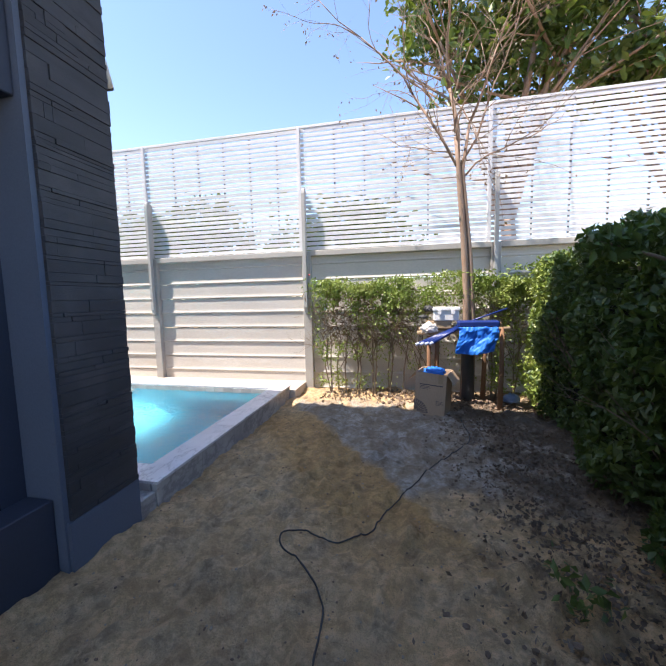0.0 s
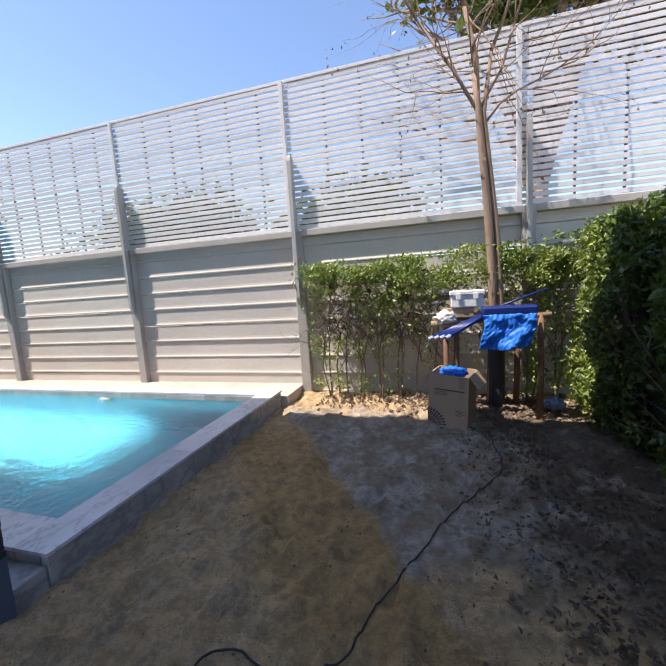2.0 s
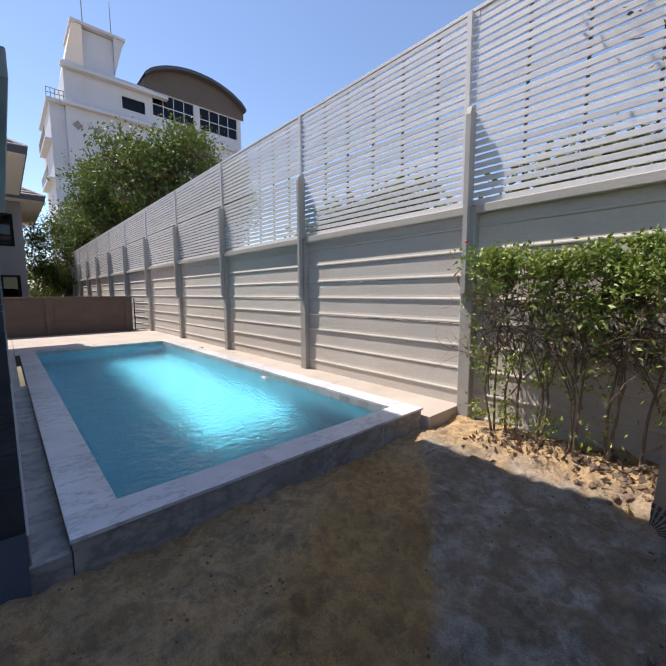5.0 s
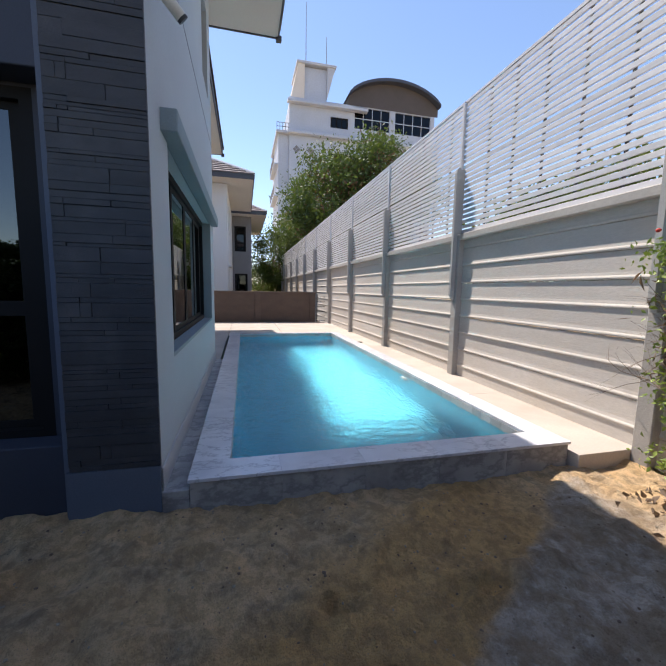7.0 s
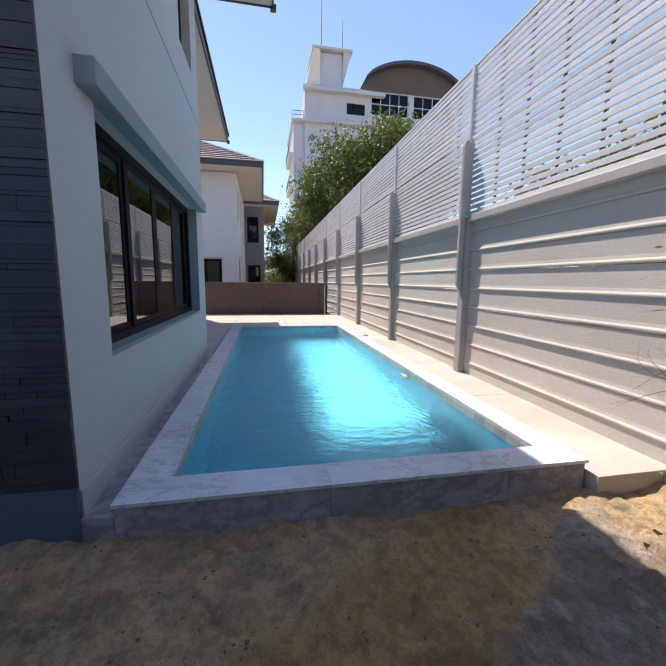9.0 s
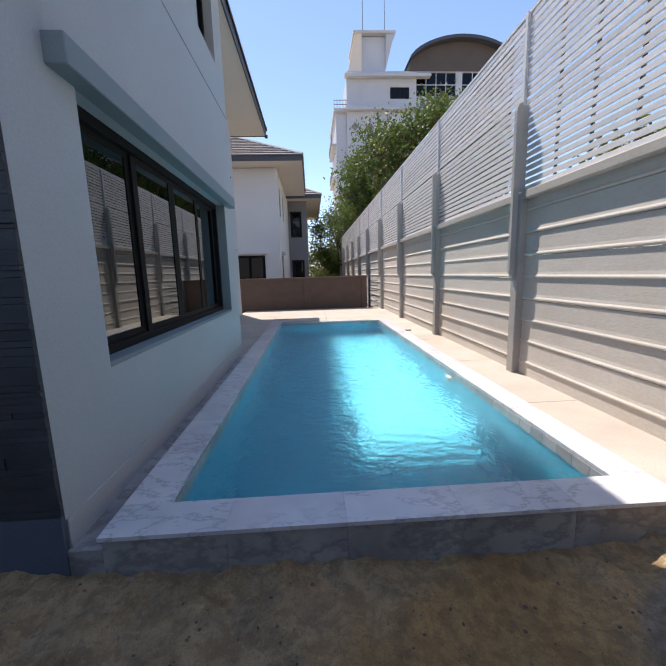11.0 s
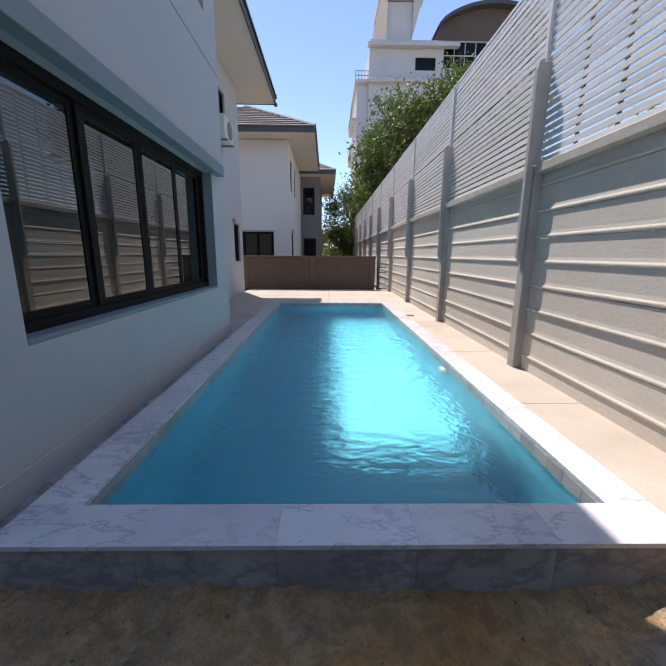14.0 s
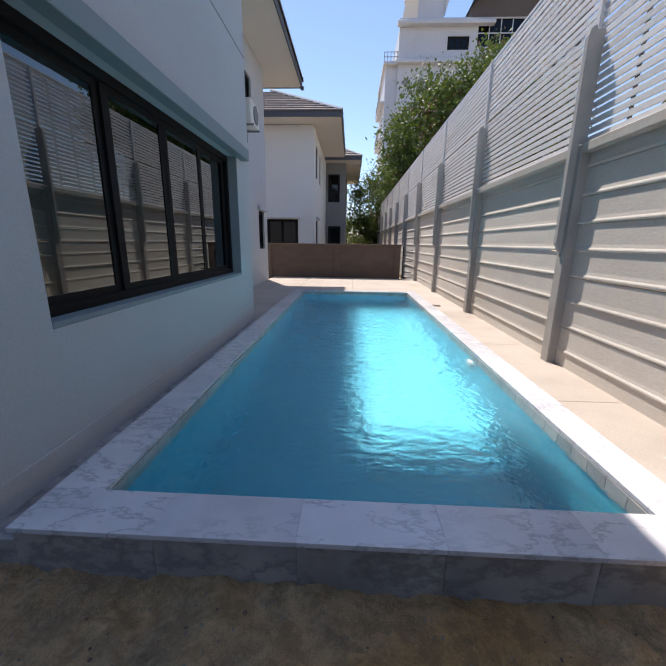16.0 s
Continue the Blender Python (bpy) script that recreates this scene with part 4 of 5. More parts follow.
# curved roof and gable
cy, hw, rise = 23.7, 6.75, 2.4
arc = [(cy - hw + 2 * hw * i / 24, 27.6 + rise * (1 - ((i - 12) / 12) ** 2) ** 0.75 if 0 < i < 24 else 27.6) for i in range(25)]
vs = [(x, y, z + d) for x in (-49.0, -65) for d in (0, 0.38) for y, z in arc]
n = 25
fs = []
for i in range(n - 1):
    fs += [(i, i + 1, n + i + 1, n + i), (2 * n + i + 1, 2 * n + i, 3 * n + i, 3 * n + i + 1), (n + i, n + i + 1, 3 * n + i + 1, 3 * n + i), (i + 1, i, 2 * n + i, 2 * n + i + 1)]
raw("curved_roof", vs, fs, VAULTROOF, bk, "dark blue curved metal roof")
gv2 = [(-49.95, y, z + 0.05) for y, z in arc] + [(-49.95, y, 26.6) for y, z in arc]
raw("gable", gv2, [(i, i + 1, n + i + 1, n + i) for i in range(n - 1)], VAULTWALL, bk, "brown-grey gable under the curved roof")
window(bk, "y", -50.2, 14.5, 17.0, 23.4, 24.8, 3, DARKGLASS, 1, None, 0.12)
window(bk, "y", -50.2, 14.4, 17.2, 18.6, 20.2, 3, DARKGLASS, 1, None, 0.12)
window(bk, "y", -50.2, 19.0, 22.0, 18.6, 20.2, 3, DARKGLASS, 1, None, 0.12)
for a, b in ((17.9, 23.1), (23.9, 29.4)):
    w = part("window", boxes((-50.24, a, 25.05, -50.11, b, 25.15)), OFFICE_SHADED, bk, "wide dark window with white mullions")
    for i in range(5):
        part("mullion", boxes((-50.25, a + (b - a) * i / 4 - 0.04, 23.7, -50.1, a + (b - a) * i / 4 + 0.04, 26.5)), OFFICE_SHADED, w)
    for i in range(4):
        part("pane", boxes((-50.2, a + (b - a) * i / 4 + 0.04, 23.7, -50.18, a + (b - a) * (i + 1) / 4 - 0.04, 25.05)), DARKGLASS, w)
        part("pane", boxes((-50.2, a + (b - a) * i / 4 + 0.04, 25.15, -50.18, a + (b - a) * (i + 1) / 4 - 0.04, 26.5)), DARKGLASS, w)
# dark sheet added behind the panes as indoor shade
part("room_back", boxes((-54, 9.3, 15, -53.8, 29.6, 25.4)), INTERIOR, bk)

# ---- trees ----


def limbs(bm, start, way, length, radius, depth, rng, tips, bend=0.35, spread=0.7, sides=6, kids=(2, 3)):
    """A branch that wanders, tapers and forks."""
    pts, p, d = [Vector(start)], Vector(start), Vector(way).normalized()
    n = 4 if depth else 3
    for _ in range(n):
        d = (d + Vector(rng.normal(size=3)) * bend * 0.35).normalized()
        p = p + d * length / n
        pts.append(p)
    end = radius * (0.55 if depth else 0.25)
    tube(bm, pts, [radius + (end - radius) * i / n for i in range(n + 1)], max(3, sides))
    if depth == 0:
        tips.append((p, d))
        return
    for _ in range(rng.integers(kids[0], kids[1] + 1)):
        q = pts[rng.integers(2, n + 1)]
        nd = (d + Vector(rng.normal(size=3)) * spread).normalized()
        limbs(bm, q, nd, length * rng.uniform(0.55, 0.8), end * rng.uniform(0.6, 0.9), depth - 1, rng, tips, bend, spread, sides - 1, kids)
    limbs(bm, pts[-1], d, length * 0.7, end, depth - 1, rng, tips, bend, spread, sides - 1, kids)


def tree(name, label, base, height, trunk_r, crown, count, leaf, material, seed, clump=0.5, accent=None, group="", limb=0.35):
    """Trunk with limbs, and a crown of leaf clumps with gaps, in an uneven ellipsoid (centre, radii)."""
    rng = np.random.default_rng(seed)
    t = thing(name, label, "tree", *base, group=group)
    bm = bmesh.new()
    tips = []
    b = Vector(base)
    tube(bm, [b, b + Vector((0.1, 0.1, height * 0.2)), b + Vector((-0.05, 0.1, height * 0.4))], [trunk_r * 1.3, trunk_r, trunk_r * 0.85], 9)
    c, r = Vector(crown[0]), Vector(crown[1])
    for _ in range(9):
        g = c + Vector([rng.uniform(-.6, .6) * r[i] for i in range(3)])
        limbs(bm, b + Vector((-0.05, 0.1, height * limb)), g - b - Vector((0, 0, height * limb)), (g - b).length * 0.36, trunk_r * 0.55, 2, rng, tips, 0.3, 0.55)
    part("trunk", bm, BARK, t, "", True)
    cl = []
    while len(cl) < count // 60:
        q = rng.normal(size=3)
        q = q / np.linalg.norm(q) * rng.uniform(0.35, 1.0) ** 0.6
        q = np.array(c) + q * np.array(r)
        if noise.noise(Vector(q) * (2.6 / max(r))) > 0.04:
            cl.append(q)
    cl = np.array(cl)
    pts = (cl[:, None, :] + rng.normal(size=(len(cl), 60, 3)) * np.array([clump, clump, clump * 0.6])).reshape(-1, 3)
    if accent:
        k = rng.random(len(cl)) < 0.10
        m = np.repeat(k, 60)
        leaves("blossom", pts[m], leaf, accent, t, "rust-coloured withered sprays", seed + 5)
        pts = pts[~m]
    leaves("crown", pts, leaf, material, t, "", seed)
    return t


tree("tree", "broad green tree behind the fence with rusty sprays", (-27, 11, -0.03), 9, 0.35, ((-27, 12.0, 8.4), (4.2, 6.0, 4.6)), 42000, 0.26, FARLEAF, 3, 0.55, RUSTLEAF)
tree("tree", "lower green tree beside the neighbouring house", (-34, 6.0, -0.03), 5, 0.2, ((-34, 6.2, 4.2), (3.0, 2.4, 3.4)), 16000, 0.2, FARLEAF, 8, 0.4)
tree("tree", "dense green tree beyond the fence", (-38, 11, -0.03), 7, 0.3, ((-37, 10.5, 6.5), (5.0, 4.5, 5.0)), 16000, 0.3, FARLEAF, 12, 0.6)
tree("tree", "low green bushes far along the fence", (-44, 5.0, -0.03), 2, 0.12, ((-44, 4.6, 1.9), (2.5, 5.0, 2.4)), 12000, 0.26, FARLEAF, 61, 0.5)
tree("tree", "large-leaved green tree rising behind the slat screen", (2.6, 10.2, -0.03), 9, 0.2, ((2.2, 10.0, 9.2), (2.6, 2.0, 3.4)), 9000, 0.26, TREELEAF, 21, 0.34)
tree("tree", "large-leaved green tree with forked pale trunks", (6.6, 10.6, -0.03), 9, 0.22, ((6.2, 10.4, 8.6), (3.0, 2.0, 3.2)), 9000, 0.26, TREELEAF, 33, 0.34)
tree("tree", "green tree far beyond the screen", (-9, 13.0, -0.03), 3.5, 0.15, ((-6, 12.6, 2.8), (8.0, 2.0, 2.2)), 14000, 0.26, FARLEAF, 41, 0.4)

# bare tree in the yard
bt = thing("bare_tree", "slim leafless tree with two pale trunks and fine twigs", "tree", 0.97, 5.70, 0)
rng = np.random.default_rng(11)
bm = bmesh.new()
tips = []
tube(bm, [(0.96, 5.70, -0.1), (0.98, 5.70, 0.8), (0.97, 5.71, 1.6), (0.92, 5.70, 2.4), (0.86, 5.70, 3.1), (0.84, 5.70, 3.4), (0.80, 5.70, 3.75)], [0.068, 0.055, 0.048, 0.042, 0.038, 0.034, 0.024], 9)
for a, b, r in (((0.85, 5.7, 3.3), (0.22, 5.68, 4.37), 0.021), ((0.84, 5.7, 3.4), (0.72, 5.7, 4.4), 0.032), ((0.86, 5.7, 3.35), (1.2, 5.66, 4.1), 0.016)):
    a, b = Vector(a), Vector(b)
    mid = (a + b) / 2 + Vector((0.05, 0.02, -0.02))
    tube(bm, [a, mid, b], [r, r * 0.9, r * 0.75], 7)
    for s in (0.1, 0.25, 0.4, 0.55, 0.7, 0.85, 0.95):
        limbs(bm, a.lerp(b, s), (b - a) + Vector(rng.normal(size=3)) * 0.75, 0.75, r * 0.32, 2, rng, tips, 0.5, 0.6, 5)
    limbs(bm, b, (b - a) * 0.7 + Vector((0, 0, 0.35)), 1.1, r * 0.72, 3, rng, tips, 0.4, 0.5, 6)
    limbs(bm, b, (b - a) + Vector((rng.normal() * 0.3, 0, 0.1)), 0.8, r * 0.5, 3, rng, tips, 0.5, 0.6, 5)
part("trunk", bm, BARK, bt, "pale peeling trunk and twigs", True)
bm = bmesh.new()
tube(bm, [(1.06, 5.74, -0.1), (1.07, 5.73, 1.0), (1.03, 5.73, 2.0), (0.95, 5.72, 2.8), (0.90, 5.71, 3.3), (0.98, 5.7, 3.9)], [0.045, 0.04, 0.034, 0.03, 0.025, 0.018], 8)
limbs(bm, (0.98, 5.7, 3.9), (0.3, 0, 1), 0.9, 0.02, 3, rng, tips, 0.5, 0.6, 5)
limbs(bm, (0.92, 5.71, 3.2), (0.6, -0.1, 0.8), 0.9, 0.016, 2, rng, tips, 0.5, 0.6, 5)
part("second_trunk", bm, BARK, bt, "grey second trunk", True)
pods = np.array([tuple(p) for p, d in tips])
pods = pods[rng.random(len(pods)) < 0.5]
leaves("dry_leaf", np.repeat(pods, 2, 0) + rng.normal(size=(len(pods) * 2, 3)) * 0.03, 0.05, DRYTWIG, bt, "few dry brown leaves", 4, 1.0)["kind"] = "stuff"
# black sleeve added round the trunk foot, standing for shade on the bark
bm = bmesh.new()
tube(bm, [(1.0, 5.71, 0.0), (1.0, 5.71, 0.45), (1.0, 5.71, 0.85)], [0.10, 0.09, 0.085], 16)
part("trunk_guard", bm, BLACKRUBBER, bt, "dark sleeve standing for the shaded trunk foot")

# ---- hedge along the yard ----


def hedge_face(y):
    return 1.66 + 0.10 * min(1.0, max(0.0, y - 3.6)) - 0.10 * max(0.0, 4.0 - y) + 0.16 * noise.noise(Vector((0, y * 1.3, 0)))


hedge = thing("hedge", "tall dense dark green hedge beside the yard", "hedge", 2.0, 2, 0)
rng = np.random.default_rng(5)
N = 46000
hy = rng.uniform(-2.6, 5.9, N)
hz = rng.uniform(0.05, 2.05, N) ** 1.0
dep = np.abs(rng.normal(0, 0.11, N))
hx = np.array([hedge_face(y) for y in hy])
lump = np.array([noise.noise(Vector((0.3, y * 2.3, z * 2.3))) for y, z in zip(hy, hz)])
lump2 = np.array([noise.noise(Vector((4.3, y * 6, z * 6))) for y, z in zip(hy, hz)])
side = np.stack([hx + dep - 0.15 * lump - 0.06 * lump2 + 0.10 * np.abs(hz - 1.0) ** 2, hy, hz], 1)[(lump2 > -0.32)]
N2 = 15000
ty = rng.uniform(-2.6, 5.9, N2)
tx = rng.uniform(0, 0.95, N2)
tz = 1.98 + np.array([0.13 * noise.noise(Vector((x * 3, y * 2.2, 1))) + 0.1 * noise.noise(Vector((x * 6, y * 6, 5))) for x, y in zip(tx, ty)]) - np.abs(rng.normal(0, 0.09, N2))
topl = np.stack([np.array([hedge_face(y) for y in ty]) + 0.06 + tx, ty, tz], 1)
N3 = 12000
rear = np.stack([2.5 + rng.normal(0, 0.05, N3), rng.uniform(-2.6, 5.9, N3), rng.uniform(0.05, 2.0, N3)], 1)
ends = np.stack([rng.uniform(1.5, 2.5, 2400), np.where(rng.random(2400) < 0.5, -2.56, 5.9) + rng.normal(0, 0.04, 2400), rng.uniform(0.05, 2.0, 2400)], 1)
every = np.concatenate([side, topl, rear, ends])
# leaves past the shadow edge get a lighter green, sunlight put into the colour
sunlit = every[:, 1] + 0.25 * rng.normal(size=len(every)) > 5.0
leaves("foliage", every[~sunlit], 0.075, HEDGELEAF, hedge, "", 6)
leaves("young_foliage", every[sunlit], 0.06, SHRUBLEAF, hedge, "hedge leaves in a lighter green for the sunlit end", 7)
bm = bmesh.new()
tips = []
for i in range(26):
    y = -2.4 + 0.32 * i
    x = hedge_face(y) + 0.46
    for s in range(2):
        limbs(bm, (x + 0.1 * s, y + 0.1 * s, -0.05), (rng.normal() * 0.12, rng.normal() * 0.12, 1), 0.75, 0.016, 2, rng, tips, 0.3, 0.3, 5)
part("stem_tangle", bm, STEM, hedge, "thin brown stems")["kind"] = "stuff"
# plain near-black box added behind the leaves as the hedge's inner shade
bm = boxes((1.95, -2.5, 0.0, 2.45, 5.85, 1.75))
part("twig_core", bm, grainy("hedge_inner_shade", (0.02, 0.022, 0.014), (0.012, 0.014, 0.01), 6, 40, 0.95, 0.02), hedge, "near-black box standing for the shade inside the hedge")
bm = bmesh.new()
tube(bm, [(1.7, 2.3, 1.6), (1.4, 2.27, 1.72), (1.1, 2.25, 1.82)], [0.012, 0.009, 0.005], 6)
part("sprig_stem", bm, STEM, hedge, "", True)
tall = np.array([1.19, 2.25, 1.79]) + rng.uniform(-1, 1, size=(240, 3)) * np.array([0.13, 0.08, 0.07])
leaves("foliage", tall, 0.065, HEDGELEAF, hedge, "", 19)
sprout = leaves("foliage", np.array([[1.02, 2.0, 0.1]]) + rng.normal(size=(60, 3)) * np.array([0.07, 0.1, 0.06]), 0.07, HEDGELEAF, hedge, "", 9)

# ---- shrubs trained on the fence ----
for i, (x, full, low) in enumerate(((-1.08, 0.9, 1.0), (-0.78, 0.8, 0.75), (-0.45, 1.4, 0.35), (-0.02, 1.6, 0.25), (0.45, 0.9, 0.15), (0.9, 1.0, 0.1), (1.35, 1.5, 0.8), (1.62, 1.7, 1.3))):
    rng = np.random.default_rng(50 + i)
    sh = thing("shrub", "straggly light green shrub with bare stems against the fence", "shrub", x, 5.92, 0, group="shrubs along the fence")
    bm = bmesh.new()
    tips = []
    for s in range(3 if i < 4 else 2):
        q = Vector((x + rng.uniform(-0.15, 0.15), 5.92 + rng.uniform(-0.05, 0.07), -0.05))
        mid = q + Vector((rng.normal() * 0.05, 0, 0.9))
        tube(bm, [q, q.lerp(mid, 0.5) + Vector((rng.normal() * 0.03, 0, 0)), mid], [0.014, 0.011, 0.008], 6)
        for _ in range(3):
            limbs(bm, mid - Vector((0, 0, rng.uniform(0, 0.5))), (rng.normal() * 0.4, rng.normal() * 0.15, 1), 0.5, 0.008, 2, rng, tips, 0.5, 0.5, 4, (2, 4))
    part("stem_tangle", bm, STEM, sh, "bare brown stems")["kind"] = "stuff"
    n = int(2000 * full)
    cz = 1.88 - 0.14 * ((i * 37) % 5) / 4 - np.abs(rng.normal(0, 0.36 if i in (2, 3) else 0.2, n)) - 0.05 * rng.random(n)
    cl = np.stack([x + rng.normal(0, 0.16 if i == 0 else 0.22, n), 5.86 + rng.normal(0, 0.11, n), cz + 0.06 * np.sin(x * 9 + rng.random(n))], 1)
    k = int(1100 * low)
    lz = rng.uniform(0.1, 1.5, k)
    lo = np.stack([x + 0.16 * np.sign(rng.normal(size=k)) + rng.normal(0, 0.07, k), 5.88 + rng.normal(0, 0.07, k), lz], 1)
    lo = lo[np.array([noise.noise(Vector((p[0] * 4, 0, p[2] * 3.5))) for p in lo]) > -0.05] if k else lo
    keep = np.array([noise.noise(Vector((q[0] * 5, q[1] * 4, q[2] * 5))) for q in cl]) > -0.18
    cl = np.concatenate([cl[keep], lo])
    cl[:, 1] = np.minimum(cl[:, 1], 6.08)
    leaves("foliage", cl, 0.05, SHRUBLEAF, sh, "", 60 + i)
    k = int(300 * full) if i < 4 else 60
    tw = np.stack([x + rng.normal(0, 0.18, k), 5.93 + rng.normal(0, 0.06, k), rng.uniform(0.8, 1.65, k)], 1)
    leaves("dry_twig", tw, 0.13, DRYTWIG, sh, "dry brown twigs", 70 + i, 0.2, 0.05)["kind"] = "stuff"
bm = bmesh.new()
bmesh.ops.create_icosphere(bm, subdivisions=2, radius=0.018, matrix=pose(-1.42, 5.84, 1.93))
for v in bm.verts:
    v.co += Vector(noise.noise_vector(v.co * 60)) * 0.006
tagged(part("flower", bm, grainy("red_petal", (0.6, 0.06, 0.04), (0.5, 0.04, 0.04), 20, 90, 0.6, 0.002), None, "", True), "small red flower on the shrub by the post", "flower")

# ---- work stand with clutter ----
stand = thing("wooden_stand", "makeshift wooden pole stand round the tree foot", "stand", 0.9, 5.4, 0)
for (x0, y0), (x1, y1), h in (((0.42, 5.42), (0.44, 5.45), 0.98), ((0.52, 5.5), (0.56, 5.48), 0.98), ((1.36, 5.28), (1.40, 5.42), 1.1), ((1.22, 5.75), (1.24, 5.74), 1.05)):
    bm = bmesh.new()
    tube(bm, [(x0, y0, -0.08), ((x0 + x1) / 2 + 0.01, (y0 + y1) / 2, h / 2), (x1, y1, h)], [0.034, 0.032, 0.03], 8)
    part("leg", bm, WOODPOLE, stand, "", True)
for (a, b, h) in (((0.28, 5.48), (1.5, 5.42), 1.02), ((0.3, 5.56), (1.45, 5.72), 1.06)):
    bm = bmesh.new()
    tube(bm, [(*a, h), (*b, h + 0.06)], [0.032, 0.036], 8)
    part("crossbar", bm, PALEWOOD, stand, "", True)
foam = thing("cooler_box", "small white lidded plastic box on the stand", "box", 0.68, 5.5, 1.16)
part("body", boxes((0.50, 5.38, 1.20, 0.84, 5.60, 1.34), bevel=0.012), WHITEFOAM, foam)
part("lid", boxes((0.485, 5.365, 1.335, 0.855, 5.615, 1.385), bevel=0.01), WHITEFOAM, foam)
for x in (0.58, 0.76):
    part("latch", boxes((x - 0.025, 5.355, 1.29, x + 0.025, 5.368, 1.36), bevel=0.003), WHITEFOAM, foam)
bm = boxes((0.40, 5.40, 1.09, 0.74, 5.60, 1.195), bevel=0.006)
tagged(part("carton", bm, PALEWOOD), "flat brown carton lying on the stand", "carton")


def crumpled(name, label, category, at, size, material, seed, squash=0.7):
    bm = bmesh.new()
    bmesh.ops.create_icosphere(bm, subdivisions=4, radius=1.0)
    for v in bm.verts:
        k = 0.75 + 0.25 * abs(noise.noise(v.co * 2.3 + Vector((seed, 0, 0)))) * 2 + 0.10 * noise.noise(v.co * 7 + Vector((seed, 3, 0)))
        v.co = Vector((v.co.x * size * k, v.co.y * size * k * 0.8, max(-0.6, v.co.z) * size * k * squash))
        v.co += Vector(at)
    return tagged(part(name, bm, material, None, "", True), label, category)


crumpled("plastic_bag", "crumpled translucent white plastic bag on the stand", "bag", (0.44, 5.36, 1.09), 0.13, BAG, 2)
crumpled("blue_bag", "crumpled blue and white plastic bag on the soil", "bag", (1.56, 5.5, 0.09), 0.12, BLUEBAG, 9)
cap = crumpled("black_cap", "black cap lying on the stacked boxes", "cap", (0.44, 5.46, 1.36), 0.085, BLACKRUBBER, 4)
crumpled("black_cap", "black rubber glove bundle on the stand", "glove", (0.36, 5.45, 1.25), 0.075, BLACKRUBBER, 14, 0.5)

umb = thing("folded_parasol", "dark blue folded poles lying across the stand", "poles", 0.9, 5.25, 1.05)
for i in range(4):
    a = Vector((0.30 + 0.06 * i, 5.22 - 0.015 * i, 0.90 + 0.006 * i))
    b = Vector((0.86 + 0.03 * i, 5.36, 1.13 + 0.012 * i))
    bm = bmesh.new()
    tube(bm, [a, b], 0.022, 8)
    p = part("pole", bm, BLUEPOLE, umb, "", True)
    bm = bmesh.new()
    tube(bm, [a - (b - a).normalized() * 0.05, a + (b - a).normalized() * 0.002], 0.0225, 8)
    part("end_cap", bm, POLECAP, p, "pale pole end")
bm = bmesh.new()
tube(bm, [(0.8, 5.4, 1.12), (1.45, 5.38, 1.36)], 0.012, 8)
part("pole", bm, BLUEPOLE, umb, "", True)
bm = boxes((0.80, 5.15, 1.12, 1.32, 5.34, 1.21), bevel=0.02)
part("cloth_roll", bm, BLUEPOLE, umb, "rolled dark blue cloth")
# draped netting
nu, nv_ = 70, 40
vs = []
for j in range(nv_ + 1):
    for i in range(nu + 1):
        u, v = i / nu, j / nv_
        x = 0.80 + 0.49 * u + 0.02 * math.sin(v * 5) - 0.02 * v
        yb = 5.14 - 0.03 * math.sin(u * 9 + 2 * v) * v - 0.025 * noise.noise(Vector((u * 5, v * 4, 2))) - 0.012 * noise.noise(Vector((u * 17 + v * 6, v * 9, 4)))
        z = 1.13 - 0.34 * v * (1 + 0.08 * math.sin(u * 4)) + 0.012 * noise.noise(Vector((u * 8, v * 6, 1)))
        vs.append((x, yb - 0.02 * v, z))
m_ = nu + 1
fs = [(j * m_ + i, j * m_ + i + 1, (j + 1) * m_ + i + 1, (j + 1) * m_ + i) for j in range(nv_) for i in range(nu)]
net = tagged(raw("blue_net", vs, fs, BLUECLOTH, None, "", True), "bright blue netting draped over the stand front", "netting")
sol = net.modifiers.new("thickness", "SOLIDIFY")
sol.thickness = 0.004

# ---- carton of lights in the yard ----
crate = thing("cardboard_box", "worn tall cardboard box with printed fan motif, open top", "box", 0.473, 5.10, 0)
CM = pose(0.473, 5.10, -0.01, 0, 3, -17)


def on_box(bm):
    bmesh.ops.transform(bm, matrix=CM, verts=bm.verts[:])
    return bm


bw, bd, bh, th = 0.20, 0.19, 0.56, 0.006
for lim in ((-bw, -bd, 0.0, bw, -bd + th, bh), (-bw, bd - th, 0.0, bw, bd, bh), (-bw, -bd + th, 0.0, -bw + th, bd - th, bh), (bw - th, -bd + th, 0.0, bw, bd - th, bh)):
    part("side", on_box(boxes(lim)), CARD, crate)
part("bottom", on_box(boxes((-bw + th, -bd + th, 0.0, bw - th, bd - th, 0.01))), CARD, crate)
for s in (-1, 1):
    bm = boxes((0 if s > 0 else -0.15, -bd + 0.01, 0, 0.15 if s > 0 else 0, bd - 0.01, 0.005))
    bmesh.ops.transform(bm, matrix=pose(s * bw, 0, bh, 0, s * 52, 0), verts=bm.verts[:])
    part("flap", on_box(bm), CARD, crate)
bm = boxes((-bw + 0.01, -0.0, 0, bw - 0.01, 0.12, 0.005))
bmesh.ops.transform(bm, matrix=pose(0, bd - 0.005, bh, -25), verts=bm.verts[:])
part("flap", on_box(bm), CARD, crate)
part("tape", on_box(boxes((bw - 0.10, -bd - 0.0015, bh - 0.12, bw - 0.04, -bd, bh))), PALEWOOD, crate)
bm = bmesh.new()
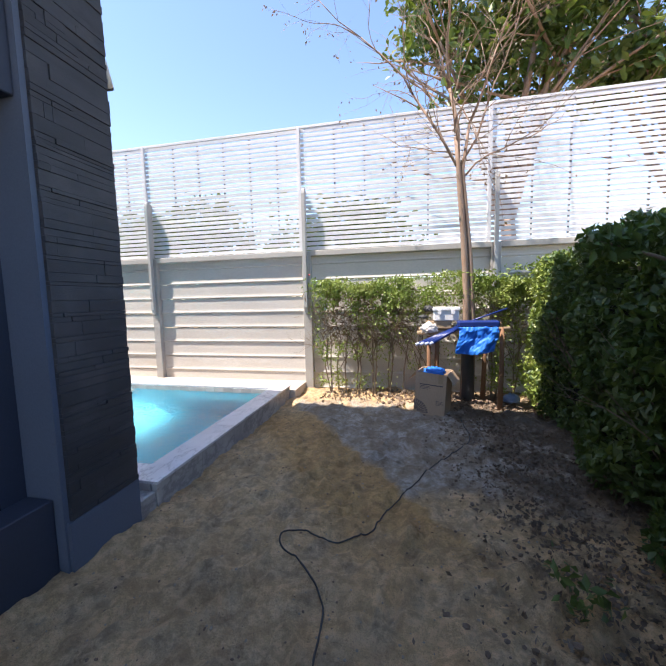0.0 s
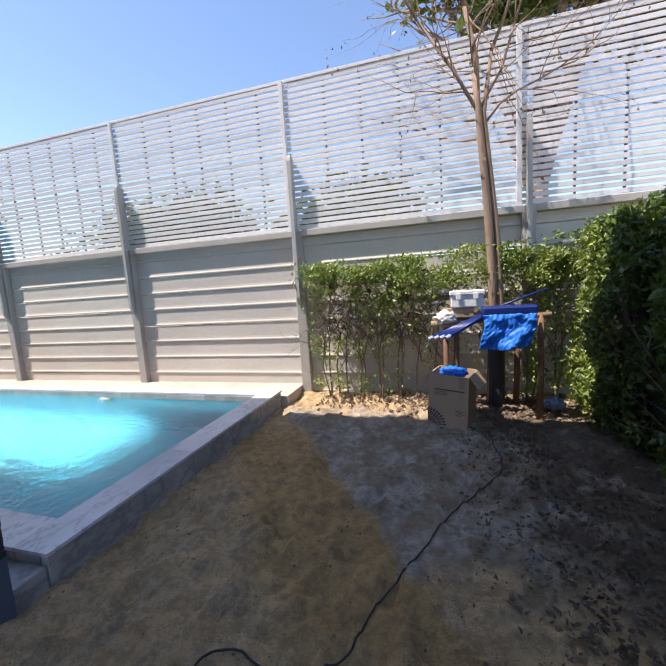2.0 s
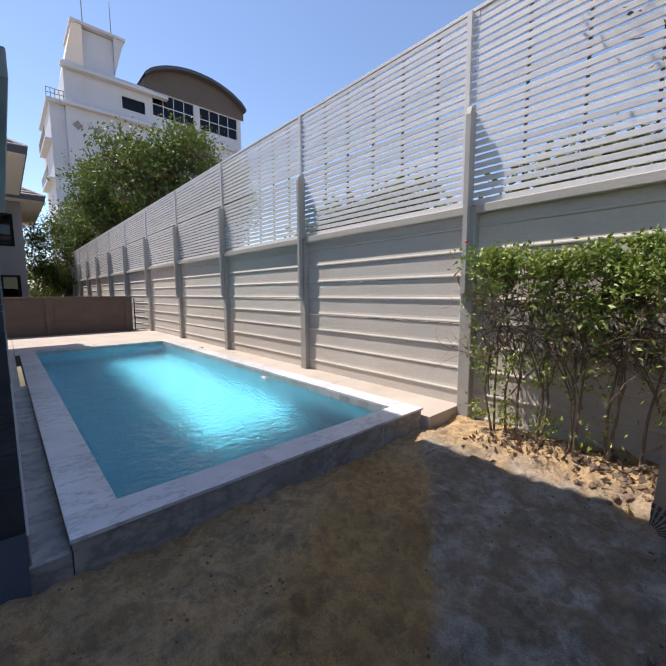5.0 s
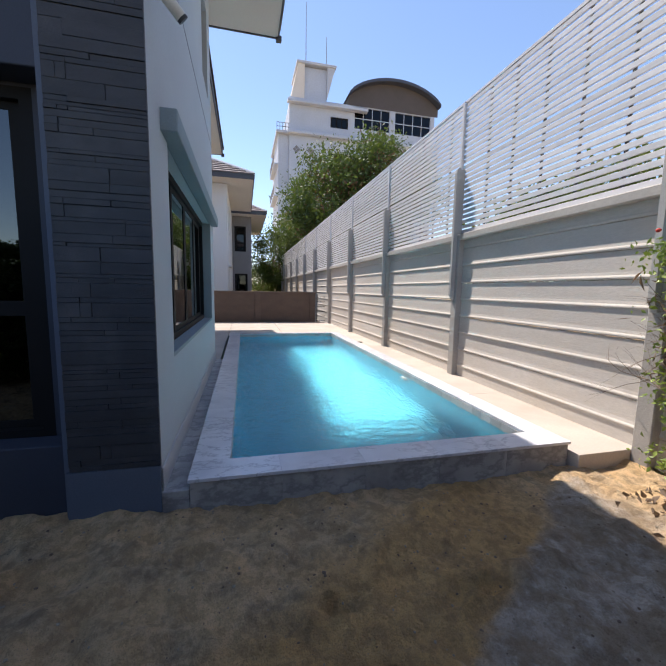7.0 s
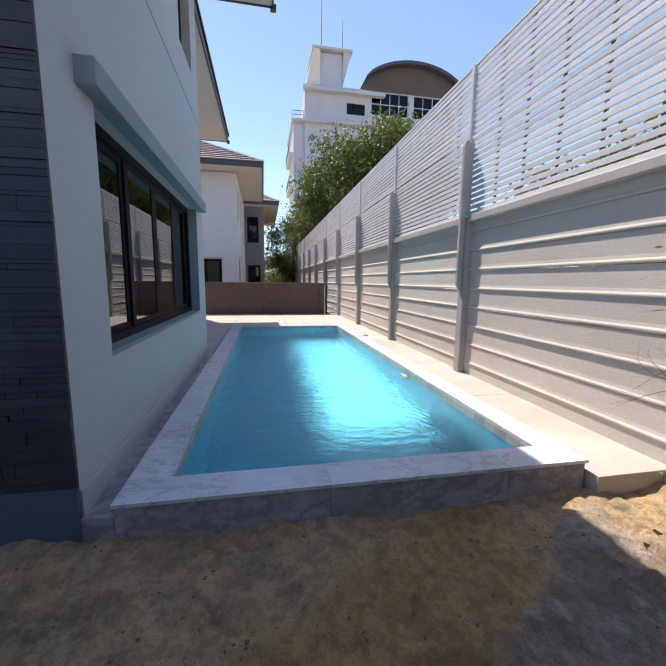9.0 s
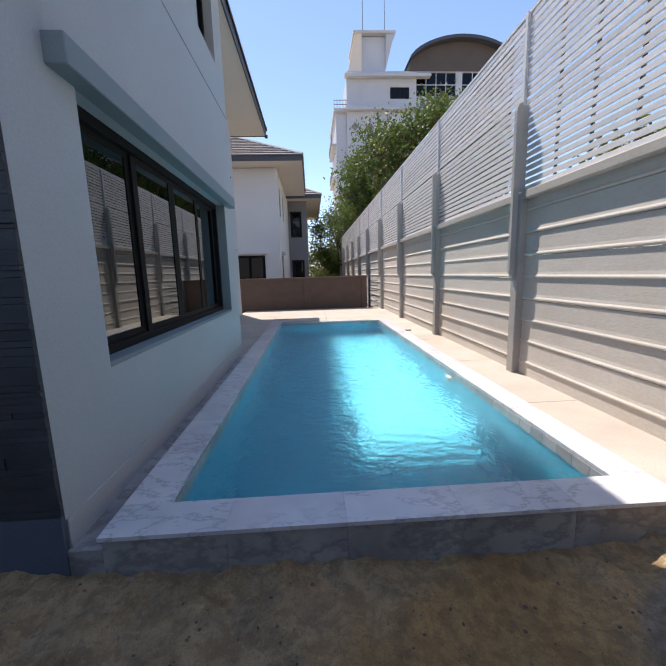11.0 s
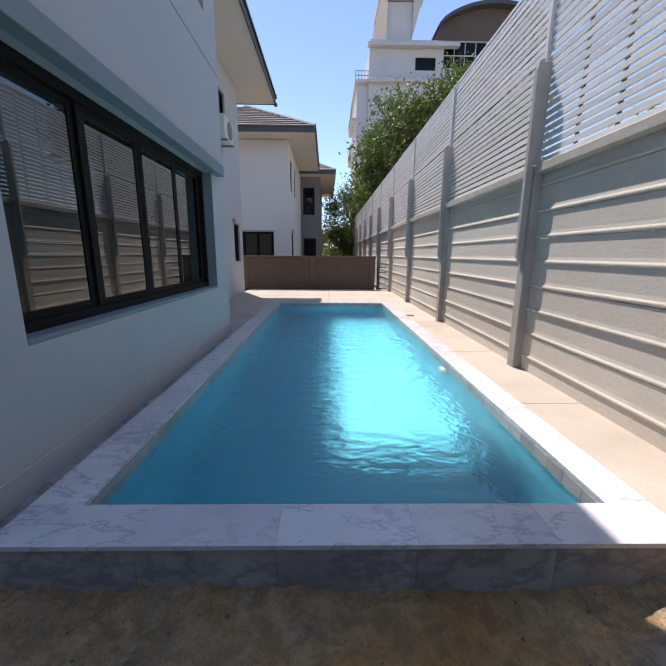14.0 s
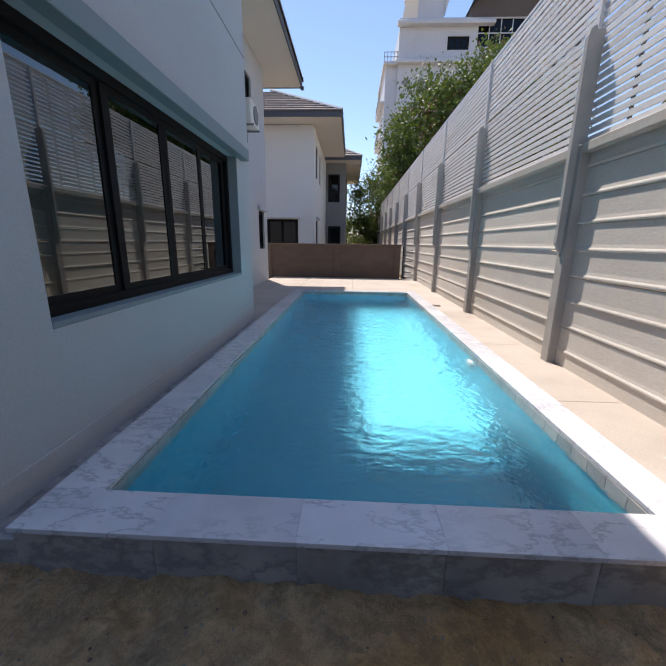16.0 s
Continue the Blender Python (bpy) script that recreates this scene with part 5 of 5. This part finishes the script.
for k in range(9):                         # printed fan in the lower corner
    a0, a1 = radians(6 + 10 * k), radians(6 + 10 * k + 6)
    for r0, r1 in ((0.05, 0.10), (0.105, 0.15), (0.155, 0.19)):
        q = [(-bw + r * math.cos(a), -bd - 0.0015, 0.01 + r * math.sin(a)) for r, a in ((r0, a0), (r1, a0), (r1, a1), (r0, a1))]
        bm.faces.new([bm.verts.new(v) for v in q])
part("printed_fan", on_box(bm), CARDINK, crate, "dark printed fan motif")
for i, l in enumerate((0.30, 0.13, 0.15, 0.12)):
    z = 0.40 - 0.018 * i
    part("printed_line", on_box(boxes((-bw + 0.06, -bd - 0.0015, z, -bw + 0.06 + l, -bd - 0.0005, z + (0.013 if i == 0 else 0.006)))), CARDINK, crate)
for i, l in enumerate((0.09, 0.075, 0.1, 0.06)):
    z = 0.20 - 0.016 * i
    part("printed_line", on_box(boxes((0.08, -bd - 0.0015, z, 0.08 + l, -bd - 0.0005, z + 0.005))), CARDINK, crate)
bag2 = crumpled("blue_sheet", "crumpled blue plastic sheet stuffed in the box", "plastic sheet", (0.50, 5.12, 0.53), 0.15, BLUECLOTH, 21, 0.5)

# ---- cable ----
ctrl = [(-0.2, -0.6), (-0.16, 0.6), (-0.2, 1.6), (-0.26, 1.85), (-0.43, 2.05), (-0.55, 2.12), (-0.61, 2.19), (-0.59, 2.30), (-0.51, 2.34), (-0.40, 2.31),
        (-0.29, 2.29), (-0.2, 2.31), (-0.1, 2.36), (-0.03, 2.46), (0.03, 2.70), (0.13, 2.88), (0.25, 3.11), (0.42, 3.5), (0.59, 3.73), (0.74, 3.95),
        (0.83, 4.23), (0.81, 4.59), (0.82, 4.97), (0.88, 5.4)]
pts = []
for i in range(1, len(ctrl) - 2):
    p0, p1, p2, p3 = [Vector((*c, 0)) for c in ctrl[i - 1:i + 3]]
    for k in range(8):
        t = k / 8
        q = 0.5 * (2 * p1 + (p2 - p0) * t + (2 * p0 - 5 * p1 + 4 * p2 - p3) * t * t + (3 * p1 - p0 - 3 * p2 + p3) * t ** 3)
        pts.append((q.x, q.y, ground_height(q.x, q.y) + footprint(q.x, q.y) + 0.006))
bm = bmesh.new()
pts = [(p[0], p[1], max(p[2] - 0.004, sum(q[2] for q in pts[max(0, i - 5):i + 6]) / len(pts[max(0, i - 5):i + 6]))) for i, p in enumerate(pts)]
tube(bm, pts, 0.0052, 6)
tagged(part("cable", bm, BLACKRUBBER, None, "", True), "thin black cable looping over the sand", "cable")

# ---- ground clutter ----
rng = np.random.default_rng(77)


def lumps(name, label, n, where, size, material, flat=0.6):
    vs, fs = [], []
    ico = bmesh.new()
    bmesh.ops.create_icosphere(ico, subdivisions=1, radius=1.0)
    base = [v.co.copy() for v in ico.verts]
    tri = [[v.index for v in f.verts] for f in ico.faces]
    ico.free()
    for _ in range(n):
        x, y = where()
        s = size * rng.uniform(0.4, 1.0) ** 2 * 1.6
        z = ground_height(x, y) + s * flat * 0.3
        k = len(vs)
        sx, sy = rng.uniform(0.6, 1.3, 2)
        for b in base:
            j = 1 + 0.35 * noise.noise(b * 1.7 + Vector((k, 0, 0)))
            vs.append((x + b.x * s * sx * j, y + b.y * s * sy * j, z + b.z * s * flat * j))
        fs += [[k + i for i in t] for t in tri]
    return tagged(raw(name, vs, fs, material), label, name, kind="stuff")


lumps("clods", "heap of dry brown soil clods under the stand", 420, lambda: (rng.uniform(-0.3, 1.7) if rng.random() < 0.6 else rng.uniform(0.8, 1.75), 5.62 + rng.normal() * 0.17), 0.024, SOIL, 0.75)
lumps("clods", "dark soil crumbs beside the hedge", 1200, lambda: (1.2 + rng.normal() * 0.35, rng.uniform(1.2, 5.2)), 0.012, SOIL, 0.7)
lumps("clods", "crumbs of damp earth strewn over the sand", 1000, lambda: (rng.uniform(-1.65, 1.2), rng.uniform(-0.4, 5.2)), 0.006, SOIL, 0.6)
lumps("pebbles", "small stones scattered on the sand", 2000, lambda: (rng.uniform(-1.65, 1.4), rng.uniform(-0.4, 5.8)), 0.0055, PEBBLE, 0.7)
n = 3400
c = np.stack([1.25 + rng.normal(0, 0.33, n), rng.uniform(0.8, 5.7, n), np.zeros(n)], 1)
c[:, 2] = [ground_height(x, y) + 0.012 for x, y, _ in c]
ob = leaves("leaf_litter", c, 0.04, LITTER, None, "", 3, 0.0)
tagged(ob, "dry brown leaf litter under the hedge", "leaves", kind="stuff")
n = 500
c = np.stack([rng.uniform(-1.2, 1.6, n), 5.75 + rng.normal(0, 0.16, n), np.zeros(n)], 1)
c[:, 2] = [ground_height(x, y) + 0.02 for x, y, _ in c]
tagged(leaves("leaf_litter", c, 0.07, LITTER, None, "", 13, 0.0), "dry leaves and twigs at the fence foot", "leaves", kind="stuff")
tagged(leaves("fallen_leaf", np.array([[0.10, 5.22, ground_height(0.10, 5.22) + 0.02]]), 0.16, YELLOWLEAF, None, "", 2, 0.0), "single yellow leaf on the sunlit sand", "leaf")
